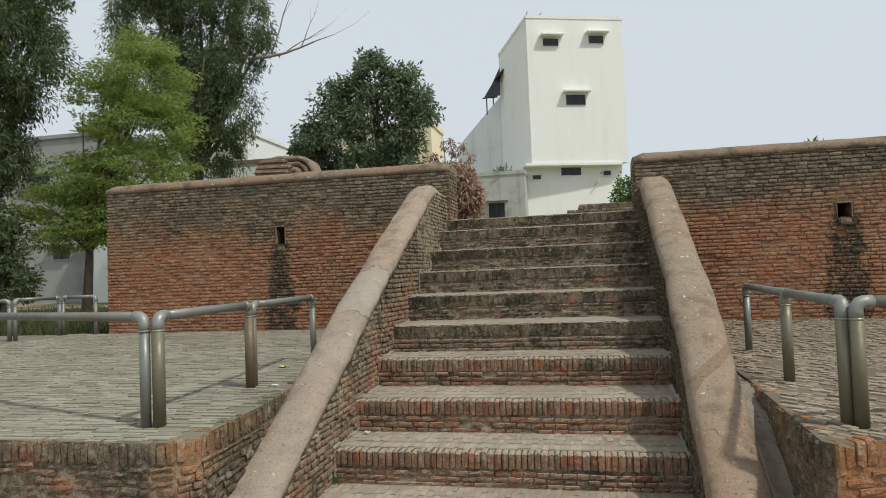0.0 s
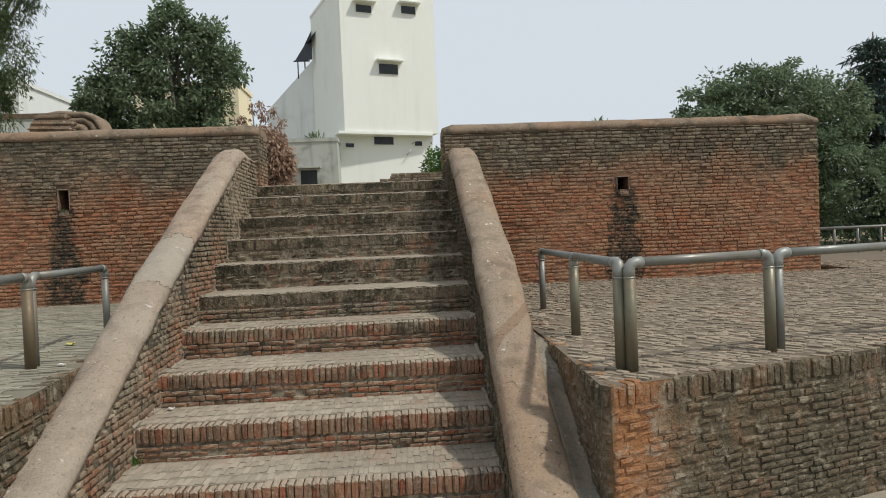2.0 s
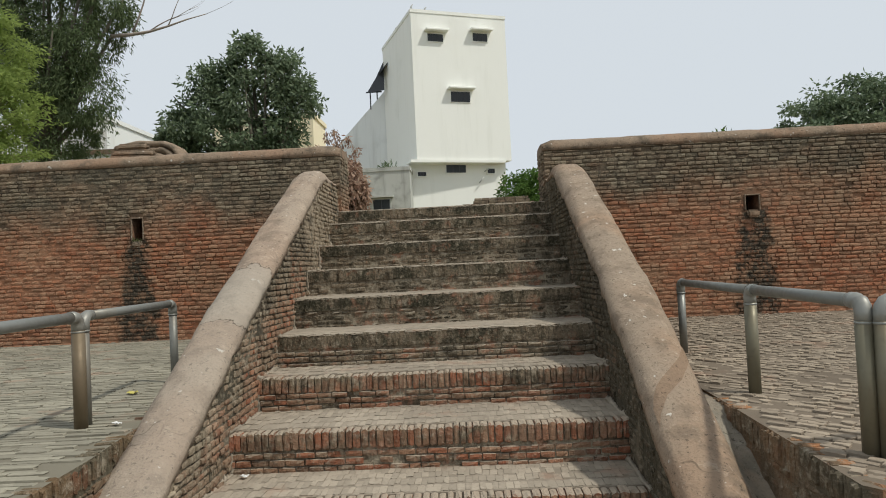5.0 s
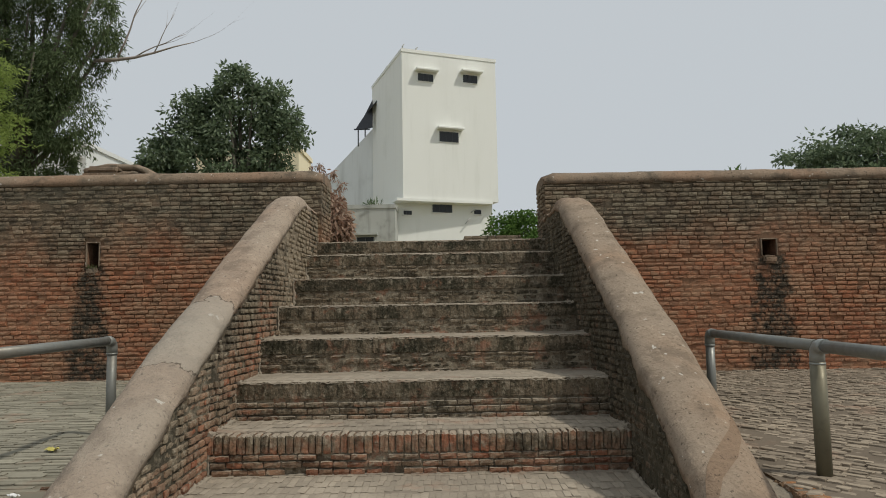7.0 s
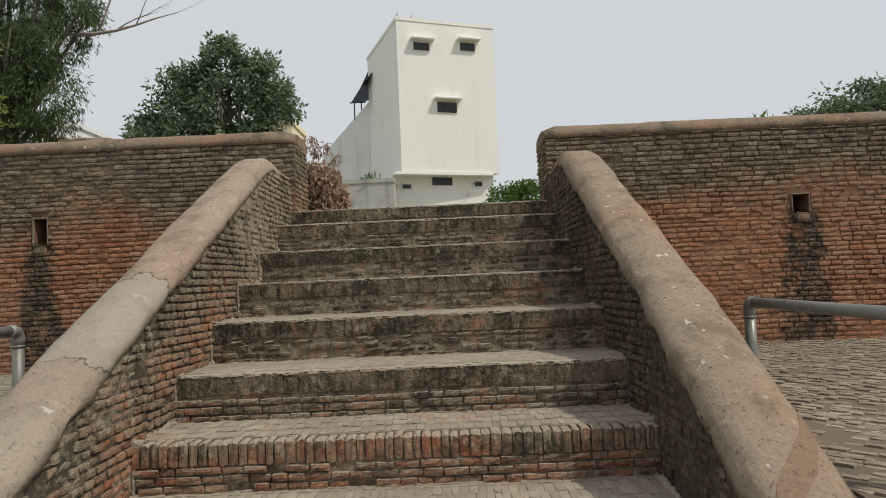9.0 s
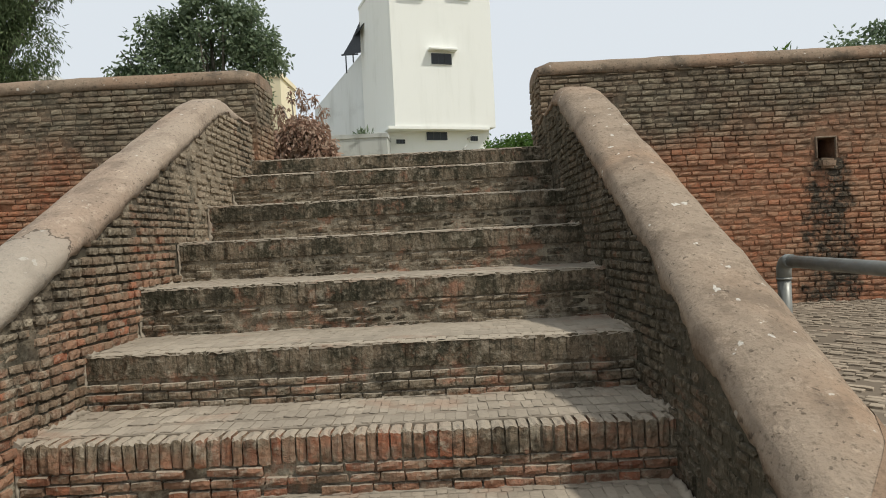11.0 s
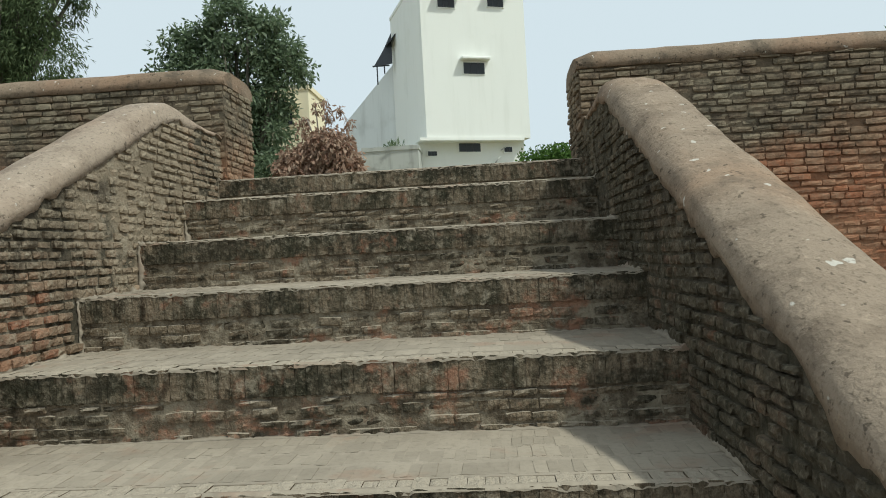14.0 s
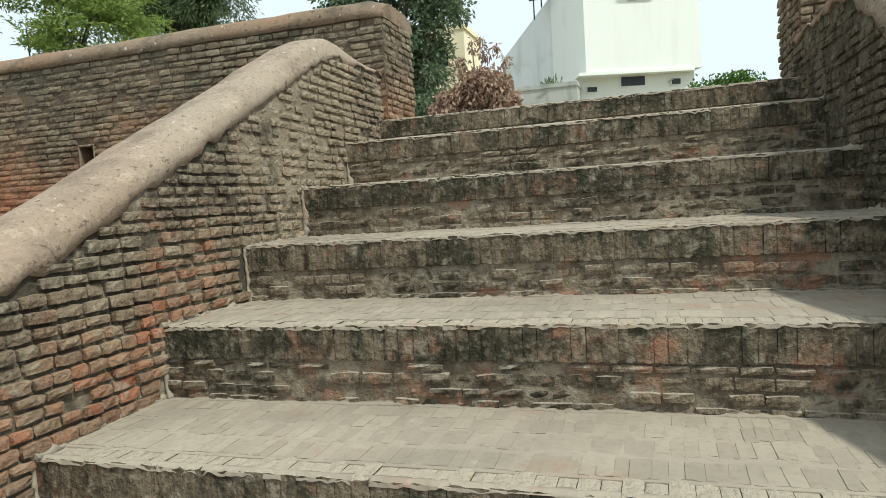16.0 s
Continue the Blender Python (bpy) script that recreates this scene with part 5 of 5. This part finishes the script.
tree("dry_bush", "tall bush with dried reddish brown leaves", (-4.6, 21.8, G0), 0.08, (-4.6, 21.8, 3.4),
     [(-4.5, 21.8, 5.2, 0.85, 0.7, 0.75), (-5.4, 21.8, 4.6, 0.8, 0.7, 0.8), (-4.0, 21.7, 4.5, 0.5, 0.6, 0.7), (-4.7, 21.8, 3.6, 1.1, 0.7, 0.8)], 20000, (0.20, 0.042), M_DRY, 19, 1.2, 0.26, 0.6, category="bush", bark_mat=M_DEAD)
tree("green_shrub", "tall dark green shrub beside the dried bush", (-6.4, 22.6, G0), 0.07, (-6.4, 22.6, 2.6),
     [(-6.4, 22.6, 4.4, 0.9, 0.7, 1.1), (-5.6, 22.2, 3.2, 1.0, 0.7, 0.7)], 6500, (0.17, 0.035), M_MANGO, 23, 0.4, 0.28, category="bush")
tree("green_bush", "round green bush beyond the court", (3.1, 28.0, G0), 0.08, (3.1, 28.0, 2.6),
     [(2.8, 28.0, 4.95, 0.8, 0.9, 0.85), (3.9, 28.1, 5.1, 0.9, 0.9, 0.8), (3.4, 28.0, 3.7, 1.3, 1.0, 1.2)], 11000, (0.16, 0.04), M_WEED, 29, 0.4, 0.28, category="bush")


def dry_twigs():
    """Thin arching twigs with hanging dead leaves above the dried bush."""
    bush = [o for o in scene.objects if o.name.startswith("dry_bush")][0]
    base = bush.location
    tips = []
    for k, (x, z, bend) in enumerate(((-4.9, 6.9, 0.5), (-4.5, 6.6, 0.7), (-5.2, 6.4, -0.3))):
        a = Vector((-4.8, 21.8, 5.2))
        pts = [a, a.lerp(Vector((x, 21.8, z)), 0.6), Vector((x, 21.8, z)), Vector((x + bend * 0.6, 21.8, z + 0.05)), Vector((x + bend, 21.8, z - 0.35))]
        part("twig", tube_bm([q - base for q in pts], [0.035, 0.028, 0.02, 0.015, 0.008], 6), M_DEAD, bush)
        tips += pts[2:]
    lobes = [(p.x, p.y, p.z - 0.1, 0.16, 0.16, 0.16) for p in tips]
    obj("dead_leaves", quads_mesh("dead_leaves", leaf_cloud(lobes, 420, (0.18, 0.03), 1.6, 77, 0.1, 0.8) - np.array(base), M_DRY), bush)


dry_twigs()


def fir_tree():
    """Layered dark conifer."""
    foot = (17.3, 17.5, G0)
    g = np.random.default_rng(31)
    root = new("fir_tree")
    root.location = foot
    tagged(root, "dark layered conifer behind the mango tree", "tree")
    part("trunk", tube_bm([(0, 0, -0.1), (0.05, 0, 4), (0, 0, 7.3)], [0.17, 0.11, 0.02], 9), M_BARK, root)
    quads = []
    z = 0.8
    while z < 7.2:
        reach = 2.5 * (1 - (z - 0.8) / 6.8) ** 0.7 + 0.15
        for k in range(12):
            a = g.random() * 6.283
            le = reach * (0.7 + 0.45 * g.random())
            d = np.array((math.cos(a), math.sin(a), -0.18))
            n = int(70 * le) + 12
            t = g.random(n)[:, None]
            p = np.array((0, 0, z)) + d * t * le + g.normal(size=(n, 3)) * np.array((0.10, 0.10, 0.055))
            way = d * 0.5 + g.normal(size=(n, 3)) * 0.5 + np.array((0, 0, -0.35))
            way /= np.linalg.norm(way, axis=1)[:, None]
            side = np.cross(way, g.normal(size=(n, 3)))
            side /= np.linalg.norm(side, axis=1)[:, None]
            quads.append(np.stack((p, p + way * 0.12 + side * 0.026, p + way * 0.24, p + way * 0.12 - side * 0.026), axis=1))
        z += 0.36
    obj("crown", quads_mesh("crown", np.concatenate(quads), M_FIR), root)


fir_tree()


def dead_branch():
    """Bare limb reaching out of the gum tree, forking into fine twigs."""
    gum = [o for o in scene.objects if o.name.startswith("gum_tree") and o.location.x > -18][0]
    r = random.Random(41)
    base = gum.location

    def grow(p, d, le, rad, depth):
        pts, radii = [p], [rad]
        for i in range(5):
            d = (d + Vector((r.uniform(-0.18, 0.18), r.uniform(-0.1, 0.1), r.uniform(-0.1, 0.2)))).normalized()
            p = p + d * le / 5
            pts.append(p)
            radii.append(rad * (1 - 0.16 * (i + 1)))
        part("dead_branch", tube_bm([q - base for q in pts], radii, 6), M_DEAD, gum, "bare bleached branch")
        if depth:
            for i in (2, 3, 4, 5):
                if r.random() < 0.75:
                    e = (d + Vector((r.uniform(-0.5, 0.6), r.uniform(-0.3, 0.3), r.uniform(-0.1, 0.8)))).normalized()
                    grow(pts[i], e, le * r.uniform(0.4, 0.65), radii[i] * 0.6, depth - 1)

    grow(Vector((-13.4, 22.0, 11.3)), Vector((1, 0, 0.04)), 4.0, 0.08, 2)
    grow(Vector((-12.5, 22.0, 11.4)), Vector((0.45, 0, 1.0)), 3.0, 0.045, 1)


dead_branch()

# ---- small growth, grass and litter ----


def tuft(name, label, place, count, height, spread, material, seed, category="plant"):
    g = np.random.default_rng(seed)
    p = g.normal(size=(count, 3)) * spread * np.array((1, 1, 0))
    way = g.normal(size=(count, 3)) * 0.5
    way[:, 2] = np.abs(way[:, 2]) + 0.5
    way /= np.linalg.norm(way, axis=1)[:, None]
    le = height * (0.4 + 0.8 * g.random(count))[:, None]
    side = np.cross(way, g.normal(size=(count, 3)))
    side /= np.linalg.norm(side, axis=1)[:, None]
    q = np.stack((p - side * 0.004, p + way * le * 0.6 + side * le * 0.09, p + way * le, p + way * le * 0.6 - side * le * 0.09), axis=1)
    ob = obj(name, quads_mesh(name, q, material))
    ob.location = place
    return tagged(ob, label, category)


tuft("wall_plant", "small green plant rooted in the wall coping", (3.55, 4.6, 3.02), 16, 0.13, 0.045, M_WEED, 51)
tuft("wall_plant", "tiny sprig rooted in the wall coping", (4.9, 4.7, 3.02), 8, 0.07, 0.04, M_WEED, 52)
tuft("roof_plant", "small plant growing on the concrete roof edge", (-4.3, 37.0, 7.75), 60, 0.5, 0.25, M_MANGO, 53)
tuft("step_weed", "small green weed in the corner of the step", (-1.2, -0.16, 0.06), 30, 0.07, 0.025, M_WEED, 54)
tuft("spout_weed", "tuft of green moss under the spout", (-3.8, 4.39, 2.02), 24, 0.07, 0.03, M_GRASS, 55)
g = np.random.default_rng(61)
n = 26000
p = np.stack((g.uniform(-20, -6.9, n), g.uniform(4.6, 14.0, n), np.full(n, G0 + 0.0)), axis=1)
way = g.normal(size=(n, 3)) * 0.4
way[:, 2] = 1.0
le = (0.10 + 0.30 * g.random(n) ** 2)[:, None]
side = np.cross(way, g.normal(size=(n, 3)))
side /= np.linalg.norm(side, axis=1)[:, None]
grass = obj("grass", quads_mesh("grass", np.stack((p - side * 0.012, p + side * 0.012, p + way * le + side * 0.003, p + way * le - side * 0.003), axis=1), M_GRASS), kind="stuff")
tagged(grass, "thin green grass behind the terrace", "grass")

M_YELLOW, M_SCRAP = flat("yellow_wrapper", (0.5, 0.44, 0.12), 0.4), flat("white_scrap", (0.7, 0.7, 0.68), 0.7)


def litter(name, label, x, y, z, size, material, seed):
    r = random.Random(seed)
    bm = bmesh.new()
    n = 5
    grid = [[bm.verts.new((size * (i / n - 0.5) * 1.6, size * (j / n - 0.5), 0.012 + 0.03 * size / 0.08 * r.random())) for i in range(n + 1)] for j in range(n + 1)]
    for j in range(n):
        for i in range(n):
            bm.faces.new((grid[j][i], grid[j][i + 1], grid[j + 1][i + 1], grid[j + 1][i]))
    ob = part(name, bm, material, None)
    mod = ob.modifiers.new("thick", "SOLIDIFY")
    mod.thickness = 0.002
    ob.matrix_basis = pose(x, y, z, 0, 0, r.uniform(0, 180))
    tagged(ob, label, "litter")


litter("wrapper", "crumpled yellow wrapper on the terrace paving", -2.1, 0.87, plat_z(0.87), 0.048, M_YELLOW, 1)
litter("paper_scrap", "torn white paper scrap on the step", -1.13, 0.3, 0.305, 0.032, M_SCRAP, 2)
litter("paper_scrap", "small white scrap at the terrace edge", -1.72, -0.05, plat_z(-0.05), 0.03, M_SCRAP, 3)

# ---- bricks of walls, steps and terraces, last ----
for i in range(len(STEPS)):
    step_bricks(i)
wall_bricks(wall_left, -6.75, -1.23, TOP_L, SPOUT_L, -1.23, 1)
wall_bricks(wall_right, 1.29, 6.62, TOP_R, SPOUT_R, 1.29, -1)
balustrade_bricks(balustrade_left, -1)
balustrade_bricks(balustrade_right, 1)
edge_bricks(terrace_left, LEFT_EDGE[3:], plat_z, -0.16, M_EDGE)
edge_bricks(terrace_right, RIGHT_EDGE[1:7], plat_z, -0.16, M_EDGE)
pave(terrace_left, M_PALE, FLAT, LEFT_EDGE, -7.5, -1.4, -1.7, 4.5, 0.02, 0.19, 0.046, 1.2)
pave(terrace_right, M_PAVE, WORN, RIGHT_EDGE, 1.6, 8.5, -1.5, 6.0, -0.8, 0.088, 0.047, 2.3)
